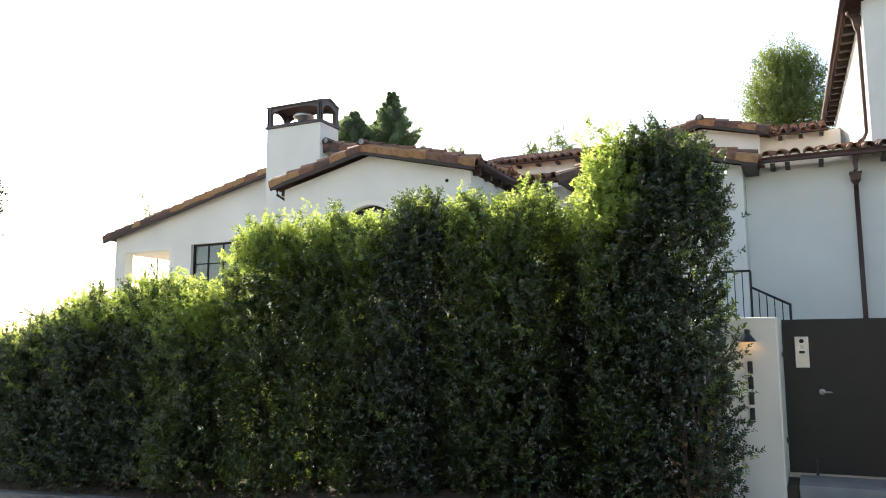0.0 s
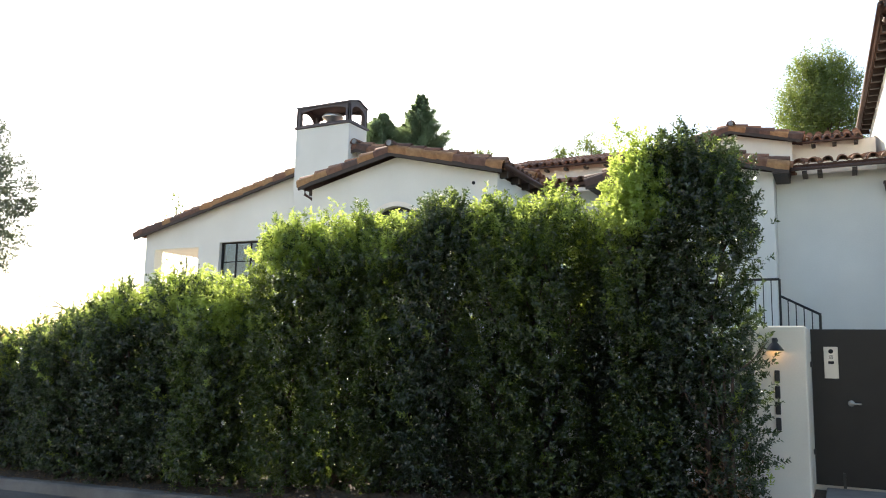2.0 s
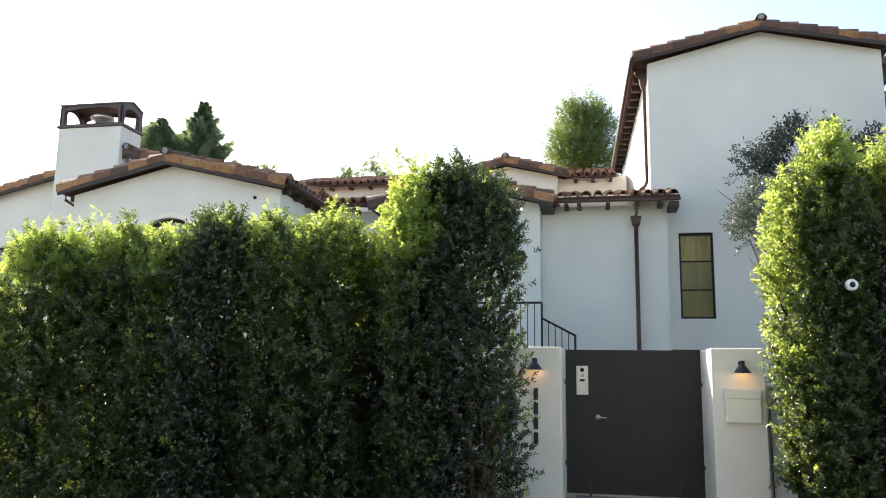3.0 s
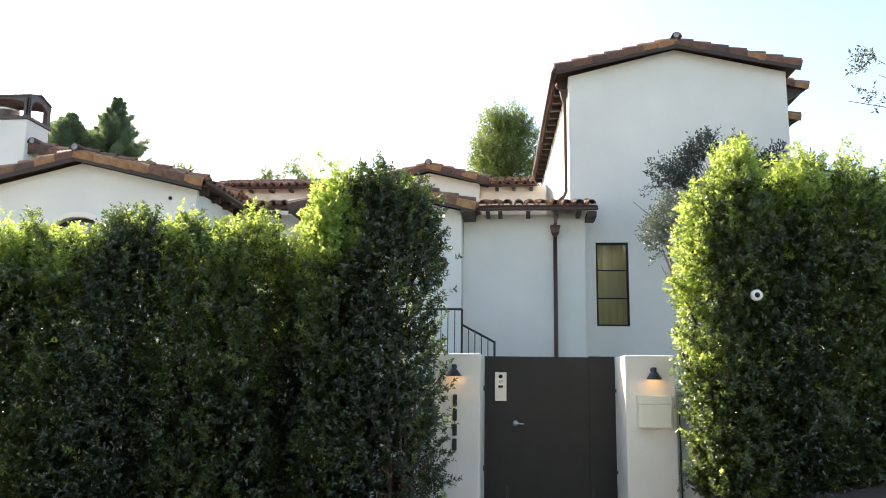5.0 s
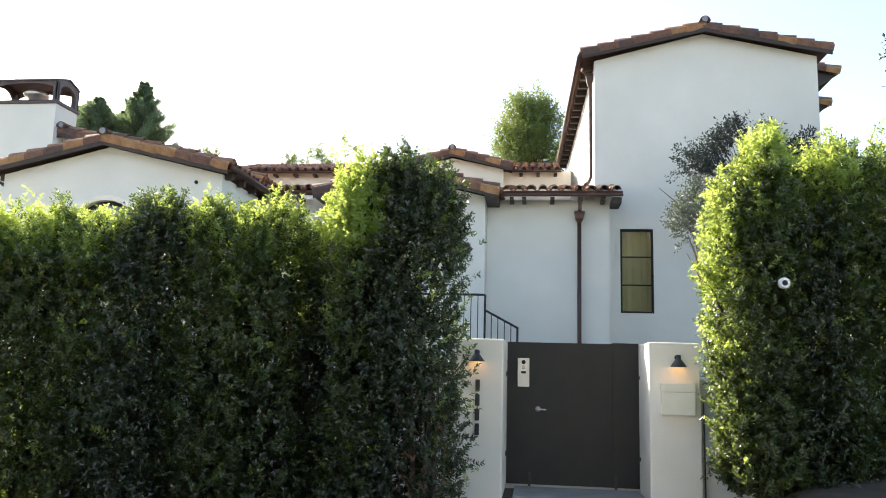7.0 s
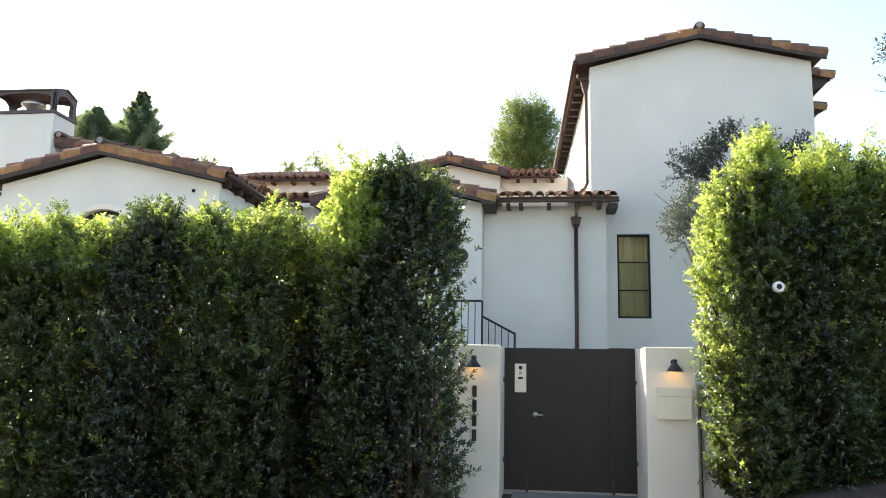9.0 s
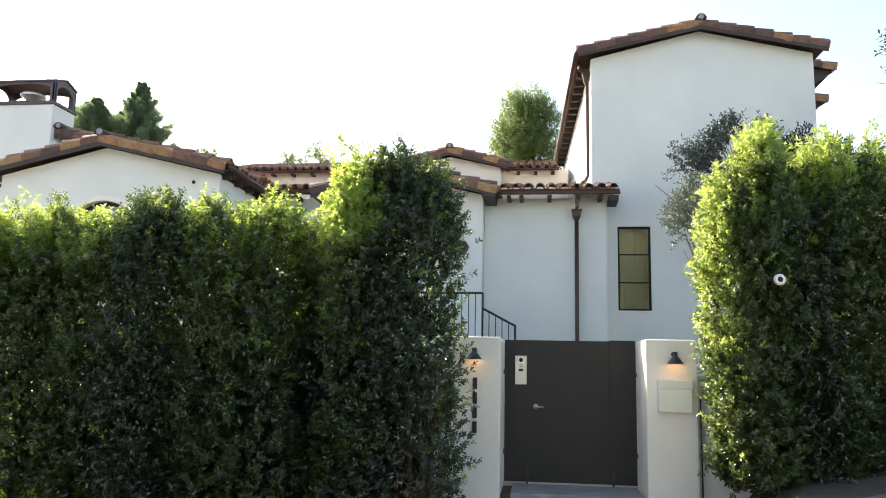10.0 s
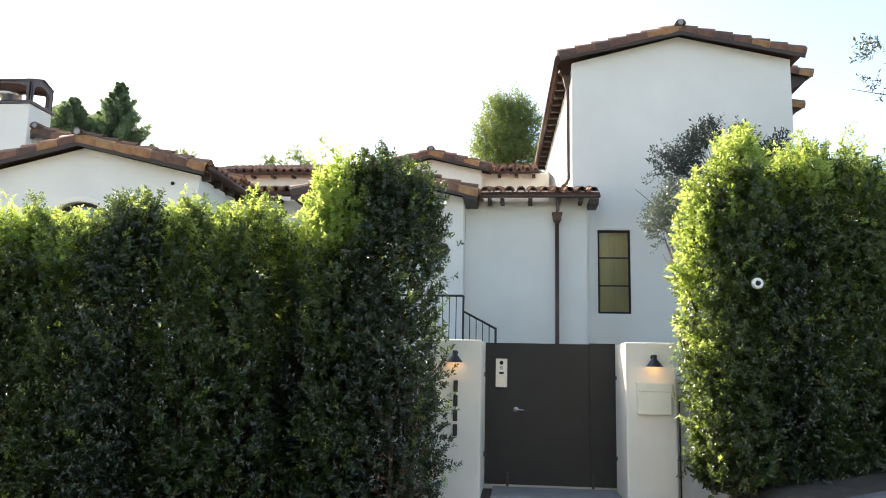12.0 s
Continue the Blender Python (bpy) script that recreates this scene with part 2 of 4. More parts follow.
XS = [-600, -200, -80, -40] + [-30 + i for i in range(29)] + [-1 + 0.5 * i for i in range(22)] + [10.5, 13, 18, 25, 29, 40, 80, 200, 600]
sheet("road", XS, [-600, -150, -40, -12, -4, 0, 4, lambda x: kerb_line(x) - 0.14], lambda x, y: street_height(x), ASPHALT,
      "grey asphalt street climbing gently past the hedge", "road")
sheet("ground", XS, [lambda x: kerb_line(x) - 0.02, lambda x: kerb_line(x) + 0.4, lambda x: kerb_line(x) + 0.9, lambda x: kerb_line(x) + 1.6,
      lambda x: kerb_line(x) + 2.5, lambda x: kerb_line(x) + 3.6, 30, 60, 150, 600], plot_height, SOIL, "bare dry soil and leaf litter under the hedges", "ground")


def kerb(x0, x1):
    bm = bmesh.new()
    n = max(2, int((x1 - x0) / 0.5))
    prof = [(-0.17, -0.05), (-0.155, 0.13), (-0.13, 0.155), (0.0, 0.165), (0.0, -0.05)]
    rings = []
    for i in range(n + 1):
        x = x0 + (x1 - x0) * i / n
        rings.append([bm.verts.new((x, kerb_line(x) + a, street_height(x) + b)) for a, b in prof])
    for a, b in zip(rings, rings[1:]):
        for k in range(4):
            bm.faces.new((a[k], b[k], b[k + 1], a[k + 1]))
    return bm


for a, b in ((-30, -24), (-24, -18), (-18, -12), (-12, -6), (-6, -0.9), (2.3, 6), (6, 12), (12, 18)):
    tagged(link_mesh("kerb", kerb(a + 0.004, b - 0.004), KERB_STONE), "worn grey concrete kerb along the street", "kerb", "kerbs", "structure")
bm = bmesh.new()
rows = [[bm.verts.new((x, y, plot_height(x, y) + 0.012)) for x in (-0.75, 0, 0.7, 1.4, 1.75)] for y in (7.72, 8.3, 8.9, 9.5, 10.0, 10.4, 10.95)]
for a, b in zip(rows, rows[1:]):
    for i in range(4):
        bm.faces.new((a[i], a[i + 1], b[i + 1], b[i]))
tagged(link_mesh("pavement", bm, CONCRETE), "grey concrete apron in front of the gate", "pavement", kind="structure")
tagged(link_mesh("threshold_slab", boxed(-0.33, 1.43, 10.7, 11.615, -0.42, -0.085, 0.012), CONCRETE), "grey concrete threshold slab under the gate", "threshold", kind="structure")
tagged(link_mesh("gravel_strip", boxed(-0.47, -0.334, 10.75, 11.6, -0.42, -0.12, 0.01), SOIL), "narrow dark gravel strip beside the threshold", "gravel", kind="structure")
# unseen wall and pale strip, added to throw warm sunlight back on the facade
tagged(link_mesh("bounce_wall", boxed(-45, 40, -10.6, -10.3, -1.8, 2.4), STUCCO_CREAM), "plain cream wall added across the street to bounce sunlight", "wall", kind="structure")
bm = bmesh.new()
rows = [[bm.verts.new((x, y, street_height(x) + 0.15)) for x in XS[4:-4]] for y in (-10.3, -8.6)]
for i in range(len(rows[0]) - 1):
    bm.faces.new((rows[0][i], rows[0][i + 1], rows[1][i + 1], rows[1][i]))
tagged(link_mesh("bounce_strip", bm, PAVER), "pale concrete strip added across the street to bounce sunlight", "pavement", kind="structure")
tagged(link_mesh("courtyard_paving", boxed(-3.2, 6.2, 11.62, 15.6, -0.2, -0.06), PAVER), "pale sunlit paving behind the gate", "paving", kind="structure")

# ---- boundary wall, gate and fittings ----
PX0, PX1, QX0, QX1 = -1.17, -0.468, 1.45, 2.11


def pillar(x0, x1):
    bm = bmesh.new()
    box(bm, x0, x1, 10.6, 11.85, -0.45, 1.975, 0.022)
    return bm


p = tagged(link_mesh("gate_pillar", pillar(PX0, PX1), PILLAR_STUCCO), "white stucco gate pillar with metal house number", "pillar", "gate pillars")
q = tagged(link_mesh("gate_pillar", pillar(QX0, QX1), PILLAR_STUCCO), "white stucco gate pillar carrying a letter box", "pillar", "gate pillars")
tagged(link_mesh("wall_west", boxed(-19.0, PX0 + 0.004, 10.75, 11.0, -0.8, 1.5), STUCCO), "low white stucco wall hidden behind the hedge", "wall", kind="structure")
tagged(link_mesh("wall_east", boxed(QX1 - 0.004, 9.0, 10.75, 11.0, -0.2, 1.5), STUCCO), "low white stucco wall hidden behind the hedge", "wall", kind="structure")

gate = thing("gate", "closed flat charcoal black metal gate between white pillars", "gate", (0.5, 11.58, 0.0))


def local(bm, ob):
    bmesh.ops.translate(bm, verts=bm.verts, vec=-Vector(ob.location))
    return bm


part("door_leaf", local(boxed(-0.452, 1.0615, 11.56, 11.61, -0.05, 1.972, 0.004), gate), GATE_PAINT, gate)
part("fixed_panel", local(boxed(1.06, 1.435, 11.553, 11.603, -0.05, 1.985, 0.004), gate), GATE_PAINT, gate)
for x in (-0.135, 1.085):
    part("drop_bolt", local(boxed(x, x + 0.035, 11.54, 11.59, -0.075, 0.12, 0.004), gate), IRON, gate)
for z in (0.33, 1.47):
    part("hinge", local(boxed(-0.475, -0.44, 11.545, 11.6, z, z + 0.07, 0.004), gate), IRON, gate)
    part("hinge", local(boxed(1.425, 1.455, 11.545, 11.6, z, z + 0.05, 0.004), gate), IRON, gate)
bm = bmesh.new()
bmesh.ops.create_cone(bm, cap_ends=True, segments=20, radius1=0.04, radius2=0.038, depth=0.014, matrix=pose(0.0, 11.553, 1.01, 90))
handle = part("handle", local(bm, gate), STEEL, gate, "brushed steel lever handle", True)
bm = bmesh.new()
tube(bm, [(0.0, 11.55, 1.01), (0.0, 11.505, 1.01), (0.012, 11.495, 1.01), (0.12, 11.495, 1.008)], [0.012, 0.012, 0.012, 0.01])
part("lever", local(bm, gate), STEEL, handle, "", True)

intercom = thing("intercom_panel", "satin metal intercom plate with round camera and buttons", "intercom", (-0.215, 11.56, 1.53))
part("plate", local(boxed(-0.3, -0.13, 11.538, 11.561, 1.325, 1.74, 0.006), intercom), PLATE, intercom)
bm = bmesh.new()
bmesh.ops.create_cone(bm, cap_ends=True, segments=20, radius1=0.03, radius2=0.028, depth=0.012, matrix=pose(-0.215, 11.535, 1.68, 90))
part("camera_lens", local(bm, intercom), BLACK, intercom, "black round lens", True)
part("speaker_grille", local(boxed(-0.247, -0.183, 11.5345, 11.54, 1.575, 1.635, 0.002), intercom), STEEL, intercom)
for i in range(4):
    part("grille_slot", local(boxed(-0.24, -0.19, 11.532, 11.536, 1.582 + i * 0.013, 1.588 + i * 0.013), intercom), BLACK, intercom)
part("call_button", local(boxed(-0.25, -0.18, 11.532, 11.54, 1.515, 1.55, 0.003), intercom), BLACK, intercom, "black call button")

# the house number is shown as four plain upright bars
number = thing("house_number", "four black metal numerals on the white pillar", "house number", (-0.81, 10.59, 1.06))
for i in range(4):
    z = 1.345 - i * 0.193
    part("numeral", local(boxed(-0.84, -0.78, 10.572, 10.588, z - 0.078, z + 0.078, 0.01), number), IRON, number)
    part("spacer", local(boxed(-0.815, -0.805, 10.588, 10.602, z - 0.01, z + 0.01), number), IRON, number)
tagged(link_mesh("bell_push", boxed(-0.985, -0.955, 10.588, 10.602, 0.79, 0.83, 0.004), IRON), "small black bell push on the pillar", "bell push")


def wall_lamp(x, z):
    w = thing("wall_lamp", "small black bell-shaped wall lamp, lit warm", "wall lamp", (x, 10.6, z), "pillar lamps")
    bm = bmesh.new()
    lathe(bm, [(0.0, 0.088), (0.03, 0.086), (0.032, 0.08), (0.032, 0.03), (0.045, 0.018), (0.075, -0.022), (0.104, -0.062), (0.106, -0.068), (0.1, -0.068), (0.06, -0.012), (0.02, 0.02)], (0, -0.115, 0))
    part("shade", bm, IRON, w, "", True)
    bm = bmesh.new()
    tube(bm, [(0, -0.115, 0.045), (0, -0.105, 0.06), (0, -0.08, 0.062), (0, -0.01, 0.06)], 0.012)
    part("arm", bm, IRON, w, "", True)
    bm = bmesh.new()
    bmesh.ops.create_cone(bm, cap_ends=True, segments=20, radius1=0.034, radius2=0.03, depth=0.016, matrix=pose(0, -0.009, 0.055, 90))
    part("backplate", bm, IRON, w, "", True)
    bm = bmesh.new()
    bmesh.ops.create_uvsphere(bm, u_segments=12, v_segments=8, radius=0.028, matrix=pose(0, -0.115, -0.025))
    part("bulb", bm, BULB, w, "glowing warm bulb", True)
    lamp = new("lamp_glow", bpy.data.lights.new("lamp_glow", "POINT"))
    lamp.data.energy, lamp.data.color, lamp.data.shadow_soft_size = 0.11, (1.0, 0.55, 0.22), 0.03
    lamp.location = (x, 10.485, z - 0.075)
    return w


wall_lamp(-0.82, 1.735)
wall_lamp(1.81, 1.725)

letter_box = thing("letter_box", "cream enamelled steel letter box with a flap", "letter box", (1.805, 10.6, 1.03))
part("body", local(boxed(1.59, 2.02, 10.49, 10.602, 1.03, 1.35, 0.012), letter_box), CREAM, letter_box)
part("flap", local(boxed(1.585, 2.025, 10.478, 10.602, 1.33, 1.45, 0.012), letter_box), CREAM, letter_box)
part("lower_panel", local(boxed(1.60, 2.01, 10.482, 10.492, 1.045, 1.318, 0.004), letter_box), CREAM, letter_box)

bm = bmesh.new()
tube(bm, [(2.14, 10.62, -0.1), (2.14, 10.62, 1.22), (2.14, 10.70, 1.28)], 0.010)
tagged(link_mesh("conduit_pipe", bm, IRON, smooth=True), "thin black conduit pipe beside the gate pillar", "pipe")

# ---- the house ----
house = thing("house", "white stucco villa with red clay tile roofs", "house", (0, 18, 0))
OFF = Vector((0, 18, 0))


def hpart(name, bm, mat, label="", parent=None, smooth=False):
    bmesh.ops.translate(bm, verts=bm.verts, vec=-OFF)
    return part(name, bm, mat, parent or house, label, smooth)


def rect(x0, x1, z0, z1):
    return [(x0, z0), (x1, z0), (x1, z1), (x0, z1)]


def arch(xc, half, z0, spring, n=20):
    return [(xc - half, z0), (xc + half, z0)] + [(xc + half * math.cos(math.pi * i / n), spring + half * math.sin(math.pi * i / n)) for i in range(n + 1)]


def barrel(r0, r1, length, thick=0.014, seg=7):
    """One half-round clay tile: from its wide lower end up along +y, crown to +z."""
    bm = bmesh.new()
    ends = []
    for y, r in ((0.0, r0), (length, r1)):
        o = [bm.verts.new((-r * math.cos(math.pi * k / seg), y, r * math.sin(math.pi * k / seg))) for k in range(seg + 1)]
        i = [bm.verts.new((-(r - thick) * math.cos(math.pi * k / seg), y, (r - thick) * math.sin(math.pi * k / seg))) for k in range(seg + 1)]
        ends.append((o, i))
    (a, c), (b, d) = ends
    for k in range(seg):
        bm.faces.new((a[k], b[k], b[k + 1], a[k + 1]))
        bm.faces.new((c[k], c[k + 1], d[k + 1], d[k]))
        bm.faces.new((a[k], a[k + 1], c[k + 1], c[k]))
    for k in (0, seg):
        bm.faces.new((a[k], c[k], d[k], b[k]))
    bmesh.ops.recalc_face_normals(bm, faces=bm.faces)
    me = bpy.data.meshes.new("tile")
    bm.to_mesh(me)
    bm.free()
    for f in me.polygons:
        f.use_smooth = len(f.vertices) == 4
    return me


def edge_tile(r, leg, length, thick=0.018, seg=6):
    """One gable-edge tile: a half-round crown with straight sides hanging down."""
    bm = bmesh.new()
    ends = []
    for y, g in ((0.0, 1.0), (length, 0.93)):
        rows = []
        for q in (r * g, r * g - thick):
            pts = [(-q, -leg)] + [(-q * math.cos(math.pi * k / seg), q * math.sin(math.pi * k / seg)) for k in range(seg + 1)] + [(q, -leg)]
            rows.append([bm.verts.new((a, y, b)) for a, b in pts])
        ends.append(rows)
    (a, c), (b, d) = ends
    n = len(a)
    for k in range(n - 1):
        bm.faces.new((a[k], b[k], b[k + 1], a[k + 1]))
        bm.faces.new((c[k], c[k + 1], d[k + 1], d[k]))
        bm.faces.new((a[k], a[k + 1], c[k + 1], c[k]))
        bm.faces.new((b[k], d[k], d[k + 1], b[k + 1]))
    for k in (0, n - 1):
        bm.faces.new((a[k], c[k], d[k], b[k]))
    bmesh.ops.recalc_face_normals(bm, faces=bm.faces)
    me = bpy.data.meshes.new("edge_tile")
    bm.to_mesh(me)
    bm.free()
    return me


COVER, PAN, RAKE, RIDGE = barrel(0.095, 0.078, 0.46), barrel(0.09, 0.075, 0.46), edge_tile(0.088, 0.092, 0.45), barrel(0.12, 0.105, 0.44)
EDGE_COVER = barrel(0.1, 0.085, 0.44)
EDGE_COVER.materials.append(CLAY)
COVER.materials.append(CLAY), PAN.materials.append(CLAY), RIDGE.materials.append(CLAY), RAKE.materials.append(RAKE_CLAY)
rnd = random.Random(5)


def lay(mesh, name, parent, place, along, up, jitter=1.0):
    """One tile as an object: along is the way from its lower to its upper end, up the roof's normal."""
    y = Vector(along).normalized()
    z = (Vector(up) - Vector(up).dot(y) * y).normalized()
    x = y.cross(z)
    ob = new(name, mesh)
    m = Matrix((x, y, z)).transposed().to_4x4()
    m.translation = Vector(place) - OFF
    m = m @ pose(rnd.gauss(0, 0.004) * jitter, rnd.gauss(0, 0.006) * jitter, rnd.gauss(0, 0.004) * jitter, rnd.gauss(2.0, 0.6) * jitter, rnd.gauss(0, 1.5) * jitter, rnd.gauss(0, 1.2) * jitter)
    ob.parent = parent
    ob.matrix_basis = m
    return ob


def roof_slope(p0, p1, up, run, rows_as_parts=2, label="slope of weathered clay barrel tiles", thick=0.07, pans=True):
    """A tiled slope: eave from p0 to p1, the way up the slope, its length."""
    p0, p1, up = Vector(p0), Vector(p1), Vector(up).normalized()
    u = (p1 - p0).normalized()
    n = u.cross(up).normalized()
    if n.z < 0:
        n = -n
    bm = bmesh.new()
    lo = [p0, p1, p1 + up * run, p0 + up * run]
    top = [bm.verts.new(v) for v in lo]
    bot = [bm.verts.new(v - n * thick) for v in lo]
    bm.faces.new(top), bm.faces.new(bot[::-1])
    for i in range(4):
        bm.faces.new((top[i], bot[i], bot[(i + 1) % 4], top[(i + 1) % 4]))
    bmesh.ops.recalc_face_normals(bm, faces=bm.faces)
    slope = hpart("roof", bm, ROOF_BASE, label)
    width = (p1 - p0).length
    cols = max(1, round(width / 0.245))
    step, rows = width / cols, max(1, int(run / 0.37))
    verts, faces = [], []
    for c in range(cols):
        for r in range(rows):
            at = p0 + u * step * (c + 0.5) + up * (r * 0.37 - 0.05) + n * 0.025
            if r < rows_as_parts:
                lay(COVER, "tile", slope, at, up, n)
            else:
                base = len(verts)
                lift = rnd.uniform(0.0, 0.01)
                for y, rad, h in ((0, 0.095, 0.016), (0.42, 0.078, 0.0)):
                    for k in range(6):
                        a = math.pi * k / 5
                        verts.append(at - OFF + up * y + u * (-rad * math.cos(a)) + n * (rad * math.sin(a) + h + lift))
                faces += [(base + k, base + k + 1, base + k + 7, base + k + 6) for k in range(5)]
                faces.append(tuple(base + k for k in range(5, -1, -1)))
        if pans and c < cols - 1:
            at = p0 + u * step * (c + 1) + up * -0.03 + n * 0.085
            lay(PAN, "tile", slope, at, up, -n, 0.5)
    if verts:
        me = bpy.data.meshes.new("tile_field")
        me.from_pydata([tuple(v) for v in verts], [], faces)
        me.materials.append(CLAY_FIELD)
        field = new("tile_field", me)
        field.parent = slope
        tagged(field, kind="stuff")
    return slope


def rake(points, owner, normal_y=-1.0):
    """Edge tiles along a gable's front, from each eave up to the peak, with a stepped course of cover tiles over them."""
    for a, b in points:
        a, b = Vector(a), Vector(b)
        d = (b - a)
        n = max(1, round(d.length / 0.39))
        up = Vector((0, normal_y * 0.18, 1.0))
        for i in range(n):
            at = a + d * (i / n) - d.normalized() * 0.03
            lay(RAKE, "tile", owner, at + Vector((0, 0, 0.012)), d, up).matrix_basis @= pose(0, 0, 0, -3.0)
            lay(EDGE_COVER, "tile", owner, at + d.normalized() * rnd.uniform(-0.05, 0.02) + Vector((0, 0.12, 0.102)), d, (0, 0, 1)).matrix_basis @= pose(0, 0, 0, -7.0)


def gable_board(xl, zl, xp, zp, xr, zr, y, thick=0.045, high=0.15, mat=None):
    bm = bmesh.new()
    prism(bm, [(xl, zl - high), (xp, zp - high), (xr, zr - high), (xr, zr), (xp, zp), (xl, zl)], y, y + thick)
    return hpart("bargeboard", bm, mat or DARK_WOOD, "dark brown bargeboard")


CLAY_FIELD = material("clay_tile_field", (0.38, 0.21, 0.135), (0.19, 0.11, 0.08), 0.85, 4.0, 50.0, 0.4)


def gable_roof(xl, zl, xp, zp, xr, zr, y0, y1, skew=0.0, parts=2, right=True, left=True, rake_left=True, rake_right=True):
    """A ridged roof running back from the gable front; skew moves the far end along x."""
    drop = 0.10
    back = Vector((skew, y1 - y0, 0))
    owner = None
    if left:
        d = Vector((xp - xl, 0, zp - zl))
        owner = roof_slope((xl, y0 + 0.16, zl - drop), Vector((xl, y0, zl - drop)) + back, d, d.length, parts, pans=False)
    if right:
        d = Vector((xp - xr, 0, zp - zr))
        other = roof_slope((xr, y0 + 0.16, zr - drop), Vector((xr, y0, zr - drop)) + back, d, d.length, parts, pans=False)
        owner = owner or other
    pts = []
    if rake_left:
        pts.append(((xl, y0 + 0.10, zl - 0.115), (xp, y0 + 0.10, zp - 0.115)))
    if rake_right:
        pts.append(((xr, y0 + 0.10, zr - 0.115), (xp, y0 + 0.10, zp - 0.115)))
    rake(pts, owner)
    gable_board(xl, zl - 0.19, xp, zp - 0.19, xr, zr - 0.19, y0 + 0.03, high=0.085)
    n = int((y1 - y0) / 0.38)
    for i in range(n):
        lay(RIDGE, "ridge_tile", owner, (xp + skew * i / n, y0 - 0.03 + i * 0.38, zp - 0.05), (skew / (y1 - y0), 1, 0), (0, 0, 1))
    bm = bmesh.new()
    bmesh.ops.create_cone(bm, cap_ends=True, segments=16, radius1=0.066, radius2=0.062, depth=0.2, matrix=pose(xp, y0 + 0.065, zp - 0.012, 90))
    hpart("ridge_mortar", bm, MORTAR, "grey mortar plug closing the ridge end", owner)
    return owner


def window(name, x0, x1, z0, z1, y, bars_h=0, bars_v=0, label="", depth=0.1):
    w = hpart(name, boxed(x0 - 0.002, x1 + 0.002, y + depth + 0.03, y + depth + 0.05, z0, z1), GLASS, label)
    w.visible_shadow = False
    f = 0.045
    for a, b, c, d in ((x0, x0 + f, z0, z1), (x1 - f, x1, z0, z1), (x0 + f, x1 - f, z0, z0 + f), (x0 + f, x1 - f, z1 - f, z1)):
        hpart("frame", boxed(a, b, y + depth, y + depth + 0.08, c, d, 0.004), BLACK, "black steel window frame", w)
    for i in range(bars_h):
        z = z0 + (z1 - z0) * (i + 1) / (bars_h + 1)
        hpart("glazing_bar", boxed(x0 + f, x1 - f, y + depth + 0.012, y + depth + 0.07, z - 0.013, z + 0.013), BLACK, "", w)
    for i in range(bars_v):
        x = x0 + (x1 - x0) * (i + 1) / (bars_v + 1)
        hpart("glazing_bar", boxed(x - 0.013, x + 0.013, y + depth + 0.008, y + depth + 0.074, z0 + f, z1 - f), BLACK, "", w)
    return w


def room(x0, x1, y0, y1, z0, z1):
    bm = boxed(x0, x1, y0, y1, z0, z1)
    for f in [f for f in bm.faces if f.normal.y < -0.9]:
        bm.faces.remove(f)
    bmesh.ops.reverse_faces(bm, faces=bm.faces)
    return hpart("interior", bm, INSIDE, "dim room behind the window")


# arched-window gable
bm = bmesh.new()
prism(bm, [(-10.61, 0), (-6.06, 0), (-6.06, 5.14), (-8.42, 5.70), (-10.61, 5.16)], 13.9, 14.15, arch(-8.41, 0.80, 1.2, 3.83))
hpart("wall", bm, STUCCO, "white stucco gable wall with an arched window")
for x0, x1 in ((-10.61, -10.36), (-6.31, -6.06)):
    hpart("wall", boxed(x0, x1, 14.153, 17.4, 0, 5.1), STUCCO)
gable_roof(-10.82, 5.39, -8.42, 5.95, -5.87, 5.36, 13.6, 17.6)
bm = bmesh.new()
prism(bm, arch(-8.41, 0.80, 1.2, 3.83), 14.02, 14.08, arch(-8.41, 0.73, 1.27, 3.83))
aw = hpart("arched_window", bm, BLACK, "arched black steel window")
bm = bmesh.new()
prism(bm, arch(-8.41, 0.735, 1.26, 3.83), 14.045, 14.055)
pane = hpart("pane", bm, GLASS, "", aw)
pane.visible_shadow = False
for x in (-8.66, -8.16):
    hpart("glazing_bar", boxed(x - 0.014, x + 0.014, 14.025, 14.075, 1.27, 4.5), BLACK, "", aw)
for z in (2.2, 3.0, 3.83):
    hpart("glazing_bar", boxed(-9.14, -7.68, 14.028, 14.072, z - 0.014, z + 0.014), BLACK, "", aw)
bm = bmesh.new()
prism(bm, arch(-8.41, 0.90, 1.15, 3.83), 13.872, 13.898, arch(-8.41, 0.802, 1.2, 3.83))
hpart("window_surround", bm, STUCCO_CREAM, "cream moulding round the arched window")
room(-10.3, -6.35, 14.2, 17.2, 0.4, 4.95)
bm = bmesh.new()
bmesh.ops.create_cone(bm, cap_ends=True, segments=16, radius1=0.035, radius2=0.035, depth=0.03, matrix=pose(-6.58, 13.895, 4.985, 90))
hpart("vent_pipe", bm, BLACK, "small dark vent in the gable", smooth=True)
# eave rafters and gutter at both sides of this gable
for i in range(6):
    y = 14.0 + i * 0.6
    for x0, x1 in ((-6.06, -5.90), (-10.78, -10.61)):
        hpart("rafter_tail", boxed(x0, x1, y, y + 0.09, 5.06, 5.2, 0.006), DARK_WOOD)
for x in (-5.83, -10.87):
    bm = bmesh.new()
    tube(bm, [(x, 13.72, 5.24), (x, 17.4, 5.22)], 0.06)
    hpart("gutter", bm, BRONZE, "bronze half-round gutter", smooth=True)
bm = bmesh.new()
tube(bm, [(-10.86, 13.95, 5.2), (-10.86, 13.95, 5.08), (-10.72, 14.05, 4.98), (-10.66, 14.05, 4.9), (-10.66, 14.05, 0.1)], 0.035)
